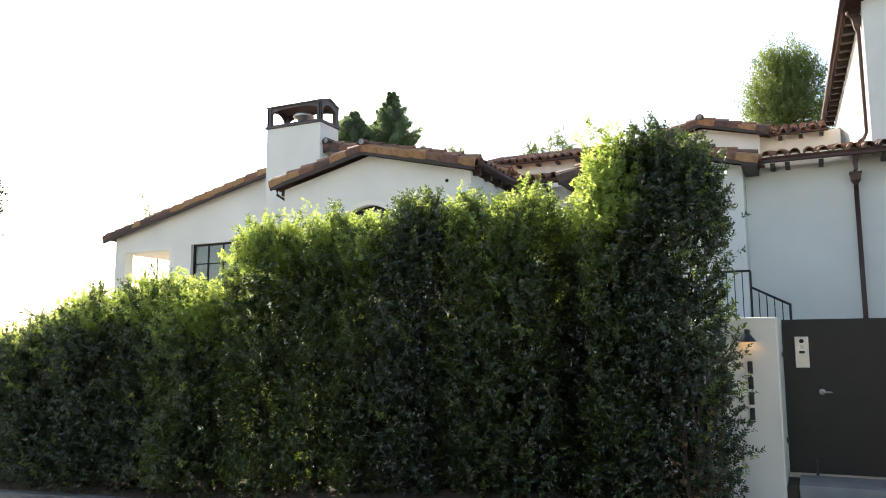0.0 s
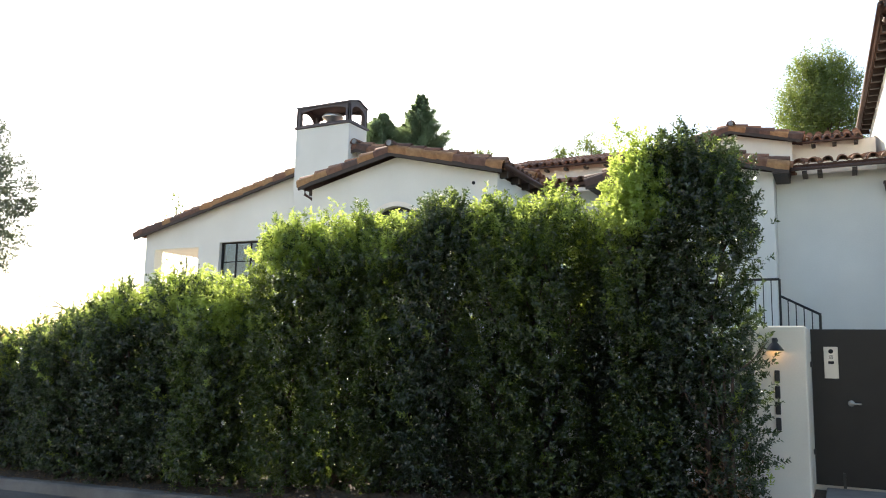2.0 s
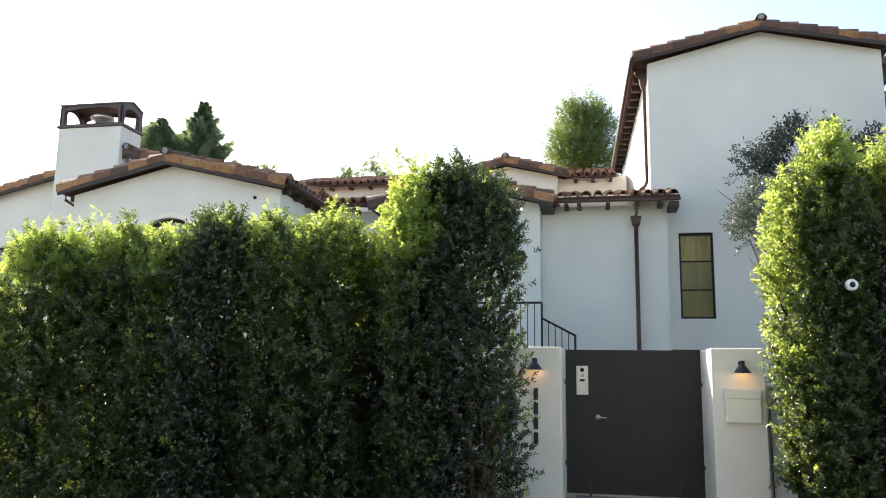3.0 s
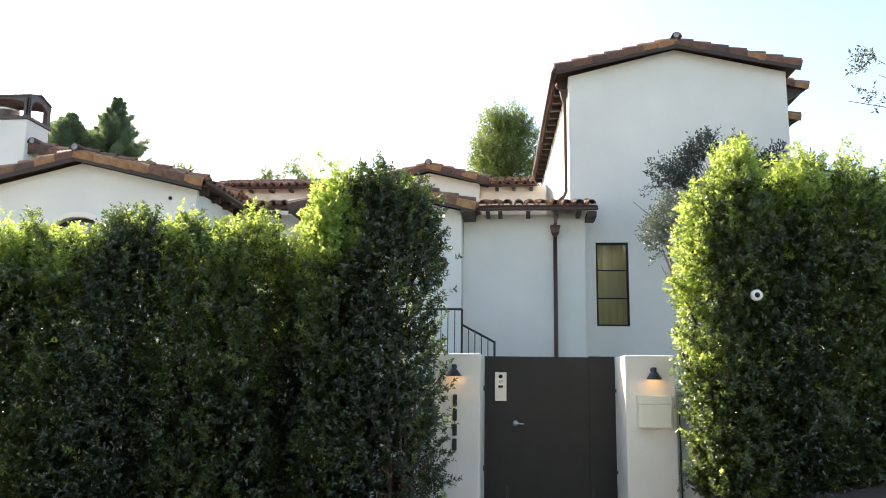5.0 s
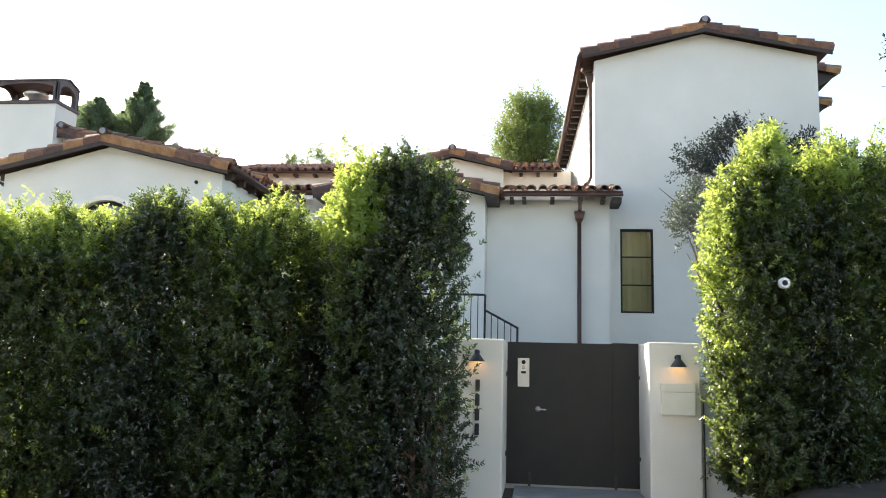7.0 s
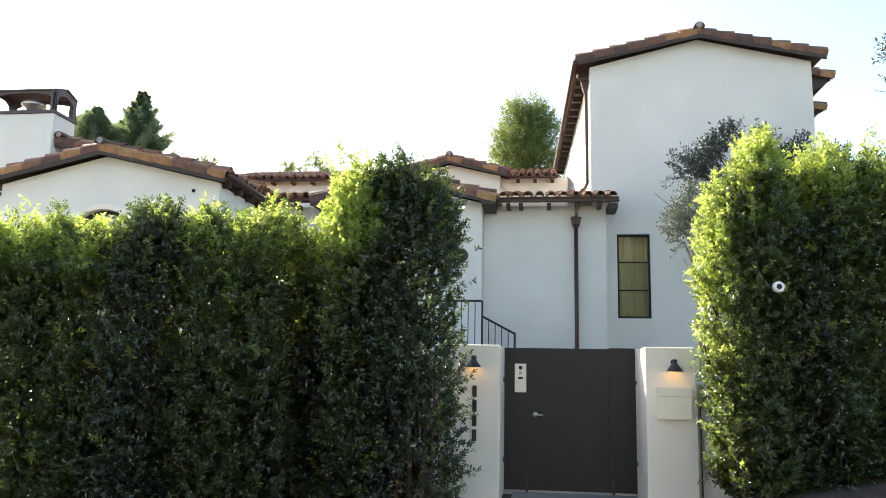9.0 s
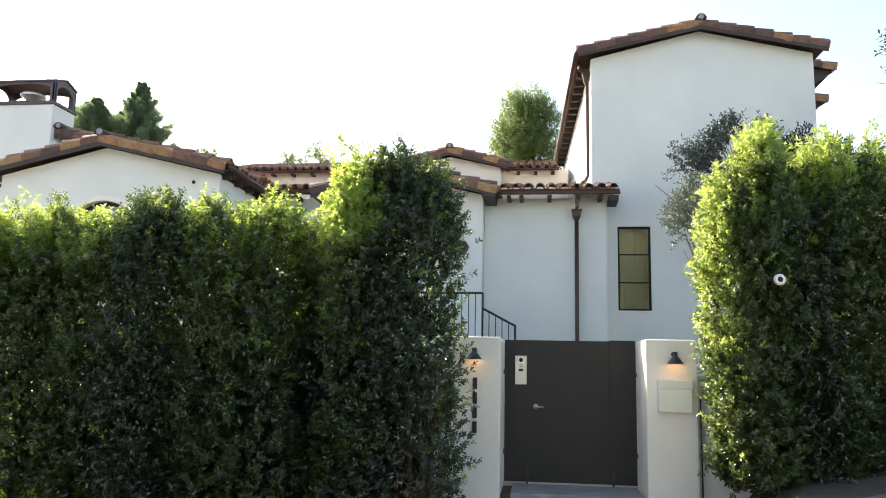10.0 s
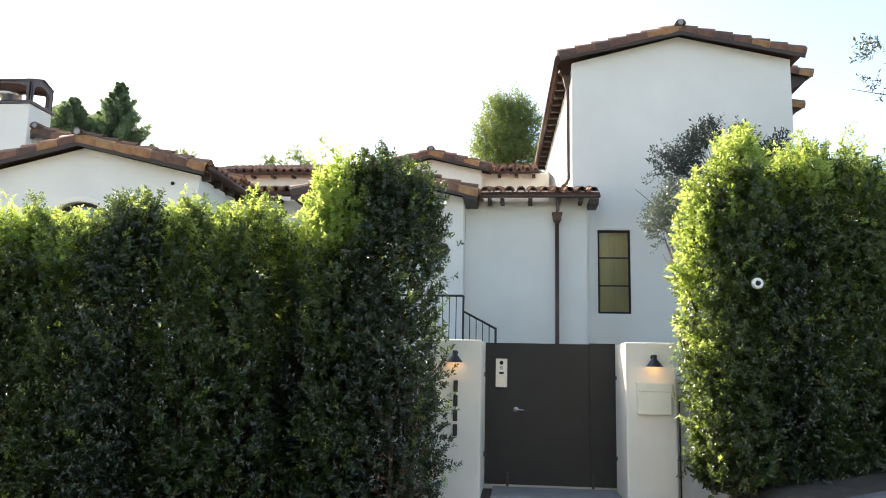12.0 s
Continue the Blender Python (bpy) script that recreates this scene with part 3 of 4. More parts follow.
hpart("downpipe", bm, BRONZE, "bronze downpipe", smooth=True)

# west wing with chimney and open porch
SL = 0.245
bm = bmesh.new()
prism(bm, [(-18.83, 0), (-16.5, 0), (-16.5, 5.51), (-18.83, 4.95)], 16.6, 16.9, rect(-18.44, -16.67, 1.4, 4.48))
hpart("wall", bm, STUCCO, "white stucco wing wall with an open porch bay")
bm = bmesh.new()
prism(bm, [(-16.5, 0), (-10.6, 0), (-10.6, 6.70), (-11.2, 6.78), (-16.5, 5.51)], 16.6, 16.9, rect(-15.87, -14.27, 2.9, 4.58))
hpart("wall", bm, STUCCO, "white stucco wing wall with a black window")
room(-16.3, -13.2, 16.95, 20.0, 1.6, 5.0)
hpart("wall", boxed(-16.64, -16.4, 16.903, 20.0, 0, 4.9), STUCCO)
hpart("wall", boxed(-16.4, -10.4, 23.0, 23.25, 0, 5.0), STUCCO)
hpart("porch_ceiling", boxed(-18.8, -16.65, 16.903, 23.2, 4.5, 4.58), STUCCO_CREAM, "cream plaster porch ceiling")
hpart("porch_post", boxed(-18.83, -18.5, 22.9, 23.25, 0, 4.5), STUCCO)
hpart("porch_floor", boxed(-18.83, -16.65, 16.903, 23.2, 1.1, 1.35), PAVER)
gable_roof(-19.08, 5.05, -11.15, 6.98, -6.2, 5.75, 16.3, 24.0, parts=1, rake_right=True)
window("window", -15.87, -14.27, 2.9, 4.58, 16.6, 2, 2, "black steel window beside the porch")
# chimney with an open metal cap
CX0, CX1, CY0, CY1 = -12.99, -11.27, 16.2, 17.05
hpart("chimney", boxed(CX0, CX1, CY0, CY1, 0, 7.47, 0.02), STUCCO, "white stucco chimney stack")
cap = hpart("chimney_cap", boxed(CX0 - 0.04, CX1 + 0.04, CY0 - 0.04, CY1 + 0.04, 7.47, 7.53, 0.008), CAP_METAL, "open brown metal chimney cap")
for x in (CX0, CX1 - 0.12):
    for y in (CY0, CY1 - 0.12):
        hpart("post", boxed(x, x + 0.12, y, y + 0.12, 7.533, 8.0, 0.006), CAP_METAL, "", cap)
for y in (CY0, CY1 - 0.06):
    bm = bmesh.new()
    prism(bm, rect(CX0, CX1, 7.56, 8.06), y + 0.02, y + 0.06, [(CX0 + 0.1, 7.57), (CX1 - 0.1, 7.57), (CX1 - 0.1, 7.8)] + [((CX0 + CX1) / 2 + (CX1 - CX0 - 0.2) / 2 * math.cos(a), 7.8 + 0.19 * math.sin(a) ** 0.6) for a in [math.pi * i / 18 for i in range(1, 18)]] + [(CX0 + 0.1, 7.8)])
    hpart("arched_panel", bm, CAP_METAL, "", cap)
for x in (CX0, CX1 - 0.06):
    bm = bmesh.new()
    ym, hy = (CY0 + CY1) / 2, (CY1 - CY0 - 0.2) / 2
    prism(bm, [(-CY1, 7.56), (-CY0, 7.56), (-CY0, 8.06), (-ym, 8.16), (-CY1, 8.06)], 0.0, 0.04, [(-ym - hy, 7.57), (-ym + hy, 7.57), (-ym + hy, 7.75)] + [(-ym + hy * math.cos(a), 7.75 + 0.26 * math.sin(a)) for a in [math.pi * i / 14 for i in range(1, 14)]] + [(-ym - hy, 7.75)])
    bmesh.ops.rotate(bm, verts=bm.verts, matrix=Matrix.Rotation(-math.pi / 2, 3, "Z"))
    for v in bm.verts:
        v.co = Vector((x + 0.01 + v.co.x, v.co.y, v.co.z))
    ys = [v.co.y for v in bm.verts]
    if min(ys) < 0:
        for v in bm.verts:
            v.co.y = -v.co.y
    bmesh.ops.recalc_face_normals(bm, faces=bm.faces)
    hpart("arched_panel", bm, CAP_METAL, "", cap)
bm = bmesh.new()
for s in (0, 1):
    ya, yb = ((CY0 - 0.015, (CY0 + CY1) / 2), (CY1 + 0.015, (CY0 + CY1) / 2))[s]
    vs = [bm.verts.new((x, y, z)) for x, y, z in ((CX0 - 0.015, ya, 8.04), (CX1 + 0.015, ya, 8.04), (CX1 + 0.015, yb, 8.18), (CX0 - 0.015, yb, 8.18))]
    us = [bm.verts.new(v.co + Vector((0, 0, 0.035))) for v in vs]
    bm.faces.new(vs), bm.faces.new(us[::-1])
    for i in range(4):
        bm.faces.new((vs[i], vs[(i + 1) % 4], us[(i + 1) % 4], us[i]))
bmesh.ops.recalc_face_normals(bm, faces=bm.faces)
hpart("cap_roof", bm, CAP_METAL, "", cap)
bm = bmesh.new()
lathe(bm, [(0.0, 0.0), (0.17, 0.0), (0.17, 0.2), (0.27, 0.25), (0.29, 0.3), (0.24, 0.36), (0.1, 0.4), (0.0, 0.41)], (-12.1, 16.62, 7.53))
hpart("flue_cowl", bm, STEEL, "round steel flue cowl", cap, True)

# link between the gables
hpart("wall", boxed(-6.06, -4.35, 16.2, 16.45, 0, 5.15), STUCCO)
roof_slope((-6.0, 15.75, 5.26), (-4.3, 15.75, 5.26), (0, 1, 0.215), 6.3)
for x in (-5.8, -5.2, -4.7):
    hpart("rafter_tail", boxed(x, x + 0.09, 15.8, 16.2, 5.05, 5.16, 0.005), DARK_WOOD)

# entrance gable behind the hedge
bm = bmesh.new()
prism(bm, [(-4.35, 0), (-1.11, 0), (-1.11, 5.08), (-2.73, 5.46), (-4.35, 5.08)], 15.6, 15.85)
hpart("wall", bm, STUCCO, "white stucco entrance gable")
hpart("wall", boxed(-1.36, -1.11, 15.853, 16.2, 0, 5.05), STUCCO)
gable_roof(-4.66, 5.24, -2.73, 5.71, -0.82, 5.24, 15.2, 22.0, parts=1)
hpart("corner_beam", boxed(-1.10, -0.84, 15.24, 16.19, 4.97, 5.10, 0.01), DARK_WOOD, "dark timber beam end")
hpart("corner_beam", boxed(-4.62, -4.37, 15.24, 16.19, 4.97, 5.10, 0.01), DARK_WOOD, "dark timber beam end")
bm = bmesh.new()
bmesh.ops.create_cone(bm, cap_ends=True, segments=18, radius1=0.14, radius2=0.11, depth=0.08, matrix=pose(-1.52, 15.56, 3.98, 90))
hpart("door_lamp", bm, BRONZE, "round bronze wall fitting", smooth=True)

# low wing beside the tower
hpart("wall", boxed(-1.105, 1.45, 16.2, 16.45, 0, 5.13), STUCCO, "plain white stucco wall under a tiled eave")
hpart("wall", boxed(1.2, 1.45, 16.453, 16.9, 0, 5.1), STUCCO)
roof_slope((-0.80, 15.72, 5.22), (1.68, 15.72, 5.22), (0, 1, 0.235), 6.3, 3)
hpart("gutter", boxed(-0.82, 1.69, 15.68, 15.76, 5.11, 5.165, 0.018), BRONZE, "bronze box gutter")
for x in (-0.62, -0.36, 0.22, 0.80, 1.26):
    hpart("rafter_tail", boxed(x, x + 0.085, 15.76, 16.2, 5.035, 5.11, 0.006), DARK_WOOD)
hpart("corner_beam", boxed(1.47, 1.66, 15.76, 16.4, 4.98, 5.1, 0.006), DARK_WOOD)
bm = bmesh.new()
box(bm, 0.79, 0.86, 15.80, 15.87, 4.85, 5.08, 0.006)
dp = hpart("downpipe", bm, BRONZE, "bronze downpipe with a flared hopper")
bm = bmesh.new()
lathe(bm, [(0.0, 0.235), (0.13, 0.235), (0.13, 0.2), (0.115, 0.195), (0.1, 0.08), (0.045, 0.0), (0.0, 0.0)], (0.825, 16.06, 4.62), 4)
for v in bm.verts:
    c, s = math.cos(math.pi / 4), math.sin(math.pi / 4)
    x, y = v.co.x - 0.825, v.co.y - 16.06
    v.co.x, v.co.y = 0.825 + (x * c - y * s) * 1.15, 16.06 + x * s + y * c
hpart("hopper", bm, BRONZE, "", dp)
bm = bmesh.new()
tube(bm, [(0.825, 15.84, 4.95), (0.825, 16.06, 4.88), (0.825, 16.06, 4.64)], 0.035)
tube(bm, [(0.825, 16.1, 4.66), (0.825, 16.1, 0.1)], 0.042)
hpart("pipe", bm, BRONZE, "", dp, True)

# tower
TS = -0.30
bm = bmesh.new()
prism(bm, [(1.2, 0), (5.97, 0), (5.97, 8.49), (3.57, 9.07), (1.2, 8.49)], 16.9, 17.15, rect(1.735, 2.44, 2.82, 4.65))
hpart("wall", bm, STUCCO, "tall plain white stucco tower front")
for xa, xb in ((1.2, 1.45), (5.72, 5.97)):
    bm = bmesh.new()
    vs = [bm.verts.new((x + (TS if y > 20 else 0), y, z)) for z in (0, 8.43) for x, y in ((xa, 17.153), (xb, 17.153), (xb, 26), (xa, 26))]
    for f in ((3, 2, 1, 0), (4, 5, 6, 7), (0, 1, 5, 4), (1, 2, 6, 5), (2, 3, 7, 6), (3, 0, 4, 7)):
        bm.faces.new([vs[i] for i in f])
    hpart("wall", bm, STUCCO)
gable_roof(0.93, 8.73, 3.57, 9.29, 6.21, 8.70, 16.6, 26.3, TS, 2)
window("window", 1.735, 2.44, 2.82, 4.65, 16.9, 2, 0, "narrow black steel window with three panes", 0.04)
bm = bmesh.new()
prism(bm, rect(1.685, 2.49, 2.77, 4.70), 16.888, 16.898, rect(1.737, 2.438, 2.822, 4.648))
hpart("window_surround", bm, STUCCO, "smooth stucco band round the window")
bm = bmesh.new()
folds = [[bm.verts.new((1.6 + 1.0 * i / 60, 17.22 + 0.008 * math.sin(i * 0.7) + 0.004 * math.sin(i * 1.7), z)) for i in range(61)] for z in (2.5, 4.9)]
for i in range(60):
    bm.faces.new((folds[0][i], folds[0][i + 1], folds[1][i + 1], folds[1][i]))
hpart("curtain", bm, CURTAIN, "beige curtain drawn behind the panes", smooth=True)
room(1.5, 5.7, 17.155, 20.0, 2.0, 5.2)
for i in range(17):
    y = 17.2 + i * 0.54
    x = 1.2 + TS * (y - 16.9) / 9.1
    hpart("rafter_tail", boxed(x - 0.24, x, y, y + 0.1, 8.38, 8.52, 0.006), DARK_WOOD)
bm = bmesh.new()
tube(bm, [(0.88, 16.72, 8.55), (0.88 + TS, 26.2, 8.53)], 0.065)
hpart("gutter", bm, BRONZE, "bronze half-round gutter along the tower", smooth=True)
bm = bmesh.new()
tube(bm, [(0.92, 17.1, 8.5), (0.94, 17.12, 8.38), (1.1, 17.3, 8.25), (1.14, 17.3, 8.1), (1.14, 17.3, 5.9), (1.08, 17.2, 5.75), (1.0, 17.1, 5.68)], 0.04)
hpart("downpipe", bm, BRONZE, "bronze downpipe on the tower", smooth=True)
bm = bmesh.new()
lathe(bm, [(0.0, 0.3), (0.14, 0.3), (0.14, 0.25), (0.12, 0.24), (0.09, 0.1), (0.045, 0.0), (0.0, 0.0)], (1.12, 17.28, 8.02), 4)
bmesh.ops.rotate(bm, verts=bm.verts, cent=(1.12, 17.28, 8.0), matrix=Matrix.Rotation(math.pi / 4, 3, "Z"))
hpart("hopper", bm, BRONZE)

# lower roofs stepping down past the tower
for y, x1, z in ((18.5, 7.0, 8.86), (20.0, 7.31, 8.6)):
    hpart("wall", boxed(5.98, x1 - 0.45, y + 0.3, y + 4, 0, z - 0.25), STUCCO)
    s = roof_slope((x1 - 0.02, y, z - 0.1), (x1 - 0.02, y + 4.2, z - 0.1), (-1, 0, 0.24), x1 - 5.7, 2)
    rake([((x1, y - 0.05, z - 0.12), (6.0, y - 0.05, z - 0.12 + 0.24 * (x1 - 6.0)))], s)
    bm = bmesh.new()
    prism(bm, [(6.0, z - 0.6), (x1 - 0.5, z - 0.48), (x1 - 0.03, z - 0.2), (6.0, z - 0.2 + 0.24 * (x1 - 6.0))], y, y + 0.05)
    hpart("eave_board", bm, DARK_WOOD)

# rear wing
hpart("wall", boxed(-9.6, 0.9, 22.4, 22.65, 0, 7.36), STUCCO_CREAM, "cream stucco upper wall of the rear wing")
roof_slope((-9.6, 22.1, 7.34), (-4.2, 22.1, 7.34), (0, 1, 0.31), 3.2, 2)
roof_slope((-0.82, 22.1, 7.34), (0.62, 22.1, 7.34), (0, 1, 0.31), 3.2, 2)
for i in range(9):
    hpart("rafter_tail", boxed(-9.3 + i * 0.62, -9.2 + i * 0.62, 22.14, 22.4, 7.2, 7.265, 0.006), DARK_WOOD)
for x in (-0.6, -0.1, 0.4):
    hpart("rafter_tail", boxed(x, x + 0.1, 22.14, 22.4, 7.2, 7.265, 0.006), DARK_WOOD)
for x0, x1 in ((-9.6, -4.2), (-0.82, 0.62)):
    hpart("gutter", boxed(x0, x1, 22.05, 22.12, 7.28, 7.33, 0.02), BRONZE)
bm = bmesh.new()
prism(bm, [(-4.0, 0), (-1.06, 0), (-1.06, 7.32), (-2.53, 7.66), (-4.0, 7.32)], 21.95, 22.2)
hpart("wall", bm, STUCCO)
gable_roof(-4.26, 7.48, -2.53, 7.91, -0.80, 7.48, 21.6, 26.0, 0, 1)

# far side of the house
roof_slope((0.62, 28.0, 7.32), (-9.6, 28.0, 7.32), (0, -1, 0.31), 3.2, 0, pans=False)
hpart("wall", boxed(-9.6, 0.9, 27.5, 27.75, 0, 7.3), STUCCO_CREAM)
hpart("wall", boxed(-9.6, -9.35, 22.653, 27.497, 0, 7.3), STUCCO_CREAM)
hpart("wall", boxed(1.16, 5.41, 25.7, 25.95, 0, 8.4), STUCCO)
hpart("wall", boxed(-6.55, -6.3, 17.42, 22.39, 0, 5.5), STUCCO)

# entrance stairs and railing
stairs = thing("entrance_stairs", "white stucco stairs up to the entrance landing", "stairs", (-2, 14.8, 0))
part("landing", local(boxed(-4.3, -0.97, 14.0, 15.59, -0.058, 2.0), stairs), STUCCO, stairs)
for i in range(6):
    part("step", local(boxed(-0.969 + i * 0.29, -0.68 + i * 0.29, 14.0, 15.55, -0.058, 1.83 - i * 0.165), stairs), PAVER, stairs)
railing = thing("stair_railing", "black iron railing along the entrance stairs", "railing", (-1.2, 14.05, 2.0))


def bar(name, pts, r=0.012, sides=6):
    bm = bmesh.new()
    tube(bm, pts, r, sides)
    part(name, local(bm, railing), IRON, railing)


bar("handrail", [(-4.2, 14.05, 2.90), (-0.97, 14.05, 2.90)], 0.022)
bar("handrail", [(-0.97, 14.05, 2.90), (-0.97, 14.05, 2.62), (-0.38, 14.05, 2.31)], 0.022)
bar("post", [(-0.97, 14.05, 2.0), (-0.97, 14.05, 2.9)], 0.02)
bar("post", [(-0.38, 14.05, 1.5), (-0.38, 14.05, 2.33)], 0.022)
bar("bottom_rail", [(-4.2, 14.05, 2.07), (-0.97, 14.05, 2.07)], 0.014)
bar("bottom_rail", [(-0.97, 14.05, 1.92), (-0.38, 14.05, 1.60)], 0.014)
for i in range(24):
    x = -1.10 - i * 0.125
    bar("baluster", [(x, 14.05, 2.07), (x, 14.05, 2.9)], 0.009, 5)
for i in range(4):
    x = -0.85 + i * 0.118
    z = 2.62 - (x + 0.97) * 0.525
    bar("baluster", [(x, 14.05, z - 0.7), (x, 14.05, z)], 0.009, 5)


# ---- plants ----
def leaf_mesh(name, bases, ways, ups, lengths, mat, ratio=0.42):
    """One mesh of many small leaves: bases, directions, upper sides and lengths in arrays."""
    n = len(bases)
    ways = ways / np.linalg.norm(ways, axis=1)[:, None]
    side = np.cross(ways, ups)
    side /= np.linalg.norm(side, axis=1)[:, None] + 1e-9
    up = np.cross(side, ways)
    L = lengths[:, None]
    W = L * ratio * 0.5
    v = np.empty((n, 4, 3))
    v[:, 0] = bases
    v[:, 1] = bases + ways * L * 0.46 + side * W + up * W * 0.4
    v[:, 2] = bases + ways * L * 0.46 - side * W + up * W * 0.4
    v[:, 3] = bases + ways * L - up * L * 0.1
    fold = np.array([0, 3, 1, 0, 2, 3])
    me = bpy.data.meshes.new(name)
    me.vertices.add(n * 4)
    me.vertices.foreach_set("co", v.reshape(-1).astype(np.float32))
    me.loops.add(n * 6)
    me.loops.foreach_set("vertex_index", (fold[None] + 4 * np.arange(n)[:, None]).reshape(-1).astype(np.int32))
    me.polygons.add(n * 2)
    me.polygons.foreach_set("loop_start", (3 * np.arange(n * 2)).astype(np.int32))
    me.polygons.foreach_set("loop_total", np.full(n * 2, 3, dtype=np.int32))
    me.update(calc_edges=True)
    me.validate()
    me.materials.append(mat)
    return me


def sprigs(name, points, axes, leaf, per, twig, mat, rng, spread=0.9, ratio=0.42):
    """Short twigs at the points, pointing along the axes, each with several leaves round it."""
    n = len(points)
    axes = axes / (np.linalg.norm(axes, axis=1)[:, None] + 1e-9)
    s = np.tile((np.arange(per) + 0.5) / per, (n, 1)) * twig * rng.uniform(0.6, 1.3, (n, 1))
    phi = rng.uniform(0, math.tau, (n, 1)) + np.arange(per)[None] * 2.4
    ref = np.where(np.abs(axes[:, 2:3]) < 0.8, np.array([[0.0, 0.0, 1.0]]), np.array([[1.0, 0.0, 0.0]]))
    e1 = np.cross(axes, ref)
    e1 /= np.linalg.norm(e1, axis=1)[:, None]
    e2 = np.cross(axes, e1)
    rad = np.cos(phi)[..., None] * e1[:, None] + np.sin(phi)[..., None] * e2[:, None]
    ways = axes[:, None] * rng.uniform(0.5, 1.0, (n, per, 1)) + rad * spread + rng.normal(0, 0.18, (n, per, 3))
    ups = axes[:, None] + rng.normal(0, 0.35, (n, per, 3))
    bases = points[:, None] + axes[:, None] * s[..., None]
    lens = leaf * rng.uniform(0.65, 1.25, (n, per))
    return leaf_mesh(name, bases.reshape(-1, 3), ways.reshape(-1, 3), ups.reshape(-1, 3), lens.reshape(-1), mat, ratio)


def lumps(p, seed, scale):
    """Smooth uneven values for points, from a few crossed waves."""
    r = np.random.default_rng(seed)
    out = np.zeros(len(p))
    for k in range(7):
        w = r.normal(0, 1, 3) * scale * (1 + 0.35 * k)
        out += np.sin(p @ w + r.uniform(0, 6.28)) / (1 + 0.3 * k)
    return out / 3.0


def shrub(x, y, zg, ztop, hw, depth, seed, sprig_count, leaf=0.056, mat=None, label="", lean=0.0, flare=0.0, spikes=46, tall=0.66, vivid=0.5, hollow=False, sunny=0.12):
    """A hedge plant: leafy shoots standing out of a dark body, upright shoots on the crown; vivid, sunny: shares of
    young leaves whose bright colour paints sunlight on crown and left side.
    """
    rng = np.random.default_rng(seed)
    mat = mat or LEAF
    H = ztop - zg
    body = H - tall * 0.8
    ob = thing("hedge_shrub", label or "tall clipped evergreen hedge shrub, sunlit crown over dark foliage", "hedge shrub", (x, y, zg), "hedge shrubs")
    n = int(sprig_count * 0.42)
    th = np.where(rng.random(n) < 0.72, rng.uniform(math.pi, math.tau, n), rng.uniform(0, math.pi, n))
    z = rng.random(n) ** 0.9 * body
    topn = rng.random(n) < 0.14
    round_top = np.sqrt(np.clip(1 - np.clip((z - (body - 0.8)) / 0.86, 0, 1) ** 2, 0.03, 1))
    fullness = 1 + flare * np.clip(1 - z / (body * 0.6), 0, 1)
    k = np.where(rng.random(n) < 0.72, rng.uniform(0.84, 1.0, n), rng.uniform(0.3, 0.85, n))
    k = np.where(topn, np.sqrt(rng.random(n)), k)
    z = np.where(topn, body - 0.8 + 0.86 * np.sqrt(np.clip(1 - k ** 2, 0, 1)), z)
    round_top = np.where(topn, 1.0, round_top)
    cx, sy = np.cos(th), np.sin(th)
    q = (np.abs(cx) ** 2.15 + np.abs(sy) ** 2.15) ** (-1 / 2.15)
    p = np.stack([cx * q * hw * k * round_top * fullness, sy * q * depth * k * round_top, z], 1)
    nrm = np.stack([cx / hw, sy / depth, np.where(topn, 1.6, 0.15) + (z > body - 0.5) * 0.8], 1)
    nrm /= np.linalg.norm(nrm, axis=1)[:, None]
    world_p = (p + np.array([x, y, zg])) * np.array([1.0, 1.0, 0.55])
    b = lumps(world_p, seed + 50, 3.4)
    p += nrm * (b * 0.16)[:, None]
    p[:, 0] += lean * p[:, 2] / body
    keep = rng.random(n) < np.clip(0.95 + 0.4 * b - np.clip((z - (body - 0.6)) / 0.6, 0, 1) * 0.3, 0.2, 1)
    p, nrm = p[keep], nrm[keep]
    # each point carries one leafy shoot: twigs along a rising line, thinner to its tip
    m, c = 5, len(p)
    rise = nrm * 0.75 + np.array([0, 0, 0.8]) + rng.normal(0, 0.35, p.shape)
    rise /= np.linalg.norm(rise, axis=1)[:, None]
    long = rng.uniform(0.14, 0.4, (c, 1, 1))
    t = np.linspace(0, 1, m)[None, :, None]
    twigs = p[:, None] + rise[:, None] * (t - 0.3) * long + rng.normal(0, 0.03, (c, m, 3)) * (1.2 - 0.8 * t)
    axes = rise[:, None] + rng.normal(0, 0.42, (c, m, 3))
    # bright leaves on the crown and left flank put sunlight into the colour
    sun_bright = (p[:, 2] > H * 0.68) if hollow else (p[:, 2] > body - 0.55) & (rng.random(c) < vivid * 0.7)
    sun_bright |= rng.random(c) < np.where((p[:, 0] < -0.45 * hw) & (p[:, 2] > H * 0.38), sunny, 0.02)
    pts, axs = [twigs[~sun_bright].reshape(-1, 3)], [axes[~sun_bright].reshape(-1, 3)]
    lit_p, lit_a = [twigs[sun_bright].reshape(-1, 3)], [axes[sun_bright].reshape(-1, 3)]
    # upright shoots on the crown
    for i in range(spikes):
        a, r = rng.uniform(0, math.tau), math.sqrt(rng.random()) * 0.95
        base = np.array([math.cos(a) * r * hw * 0.95 + lean, math.sin(a) * r * depth * 0.7, body - 0.42 - 0.45 * r ** 3])
        up = np.array([math.cos(a) * r * 0.18 + rng.normal(0, 0.1), rng.normal(0, 0.12), 1.0])
        ln = tall * rng.uniform(0.5, 1.2) * (1.15 - 0.4 * r)
        m = int(8 + 26 * ln)
        t = np.linspace(0, 1, m)
        thick = 0.07 * (1 - t * 0.7)
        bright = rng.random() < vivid
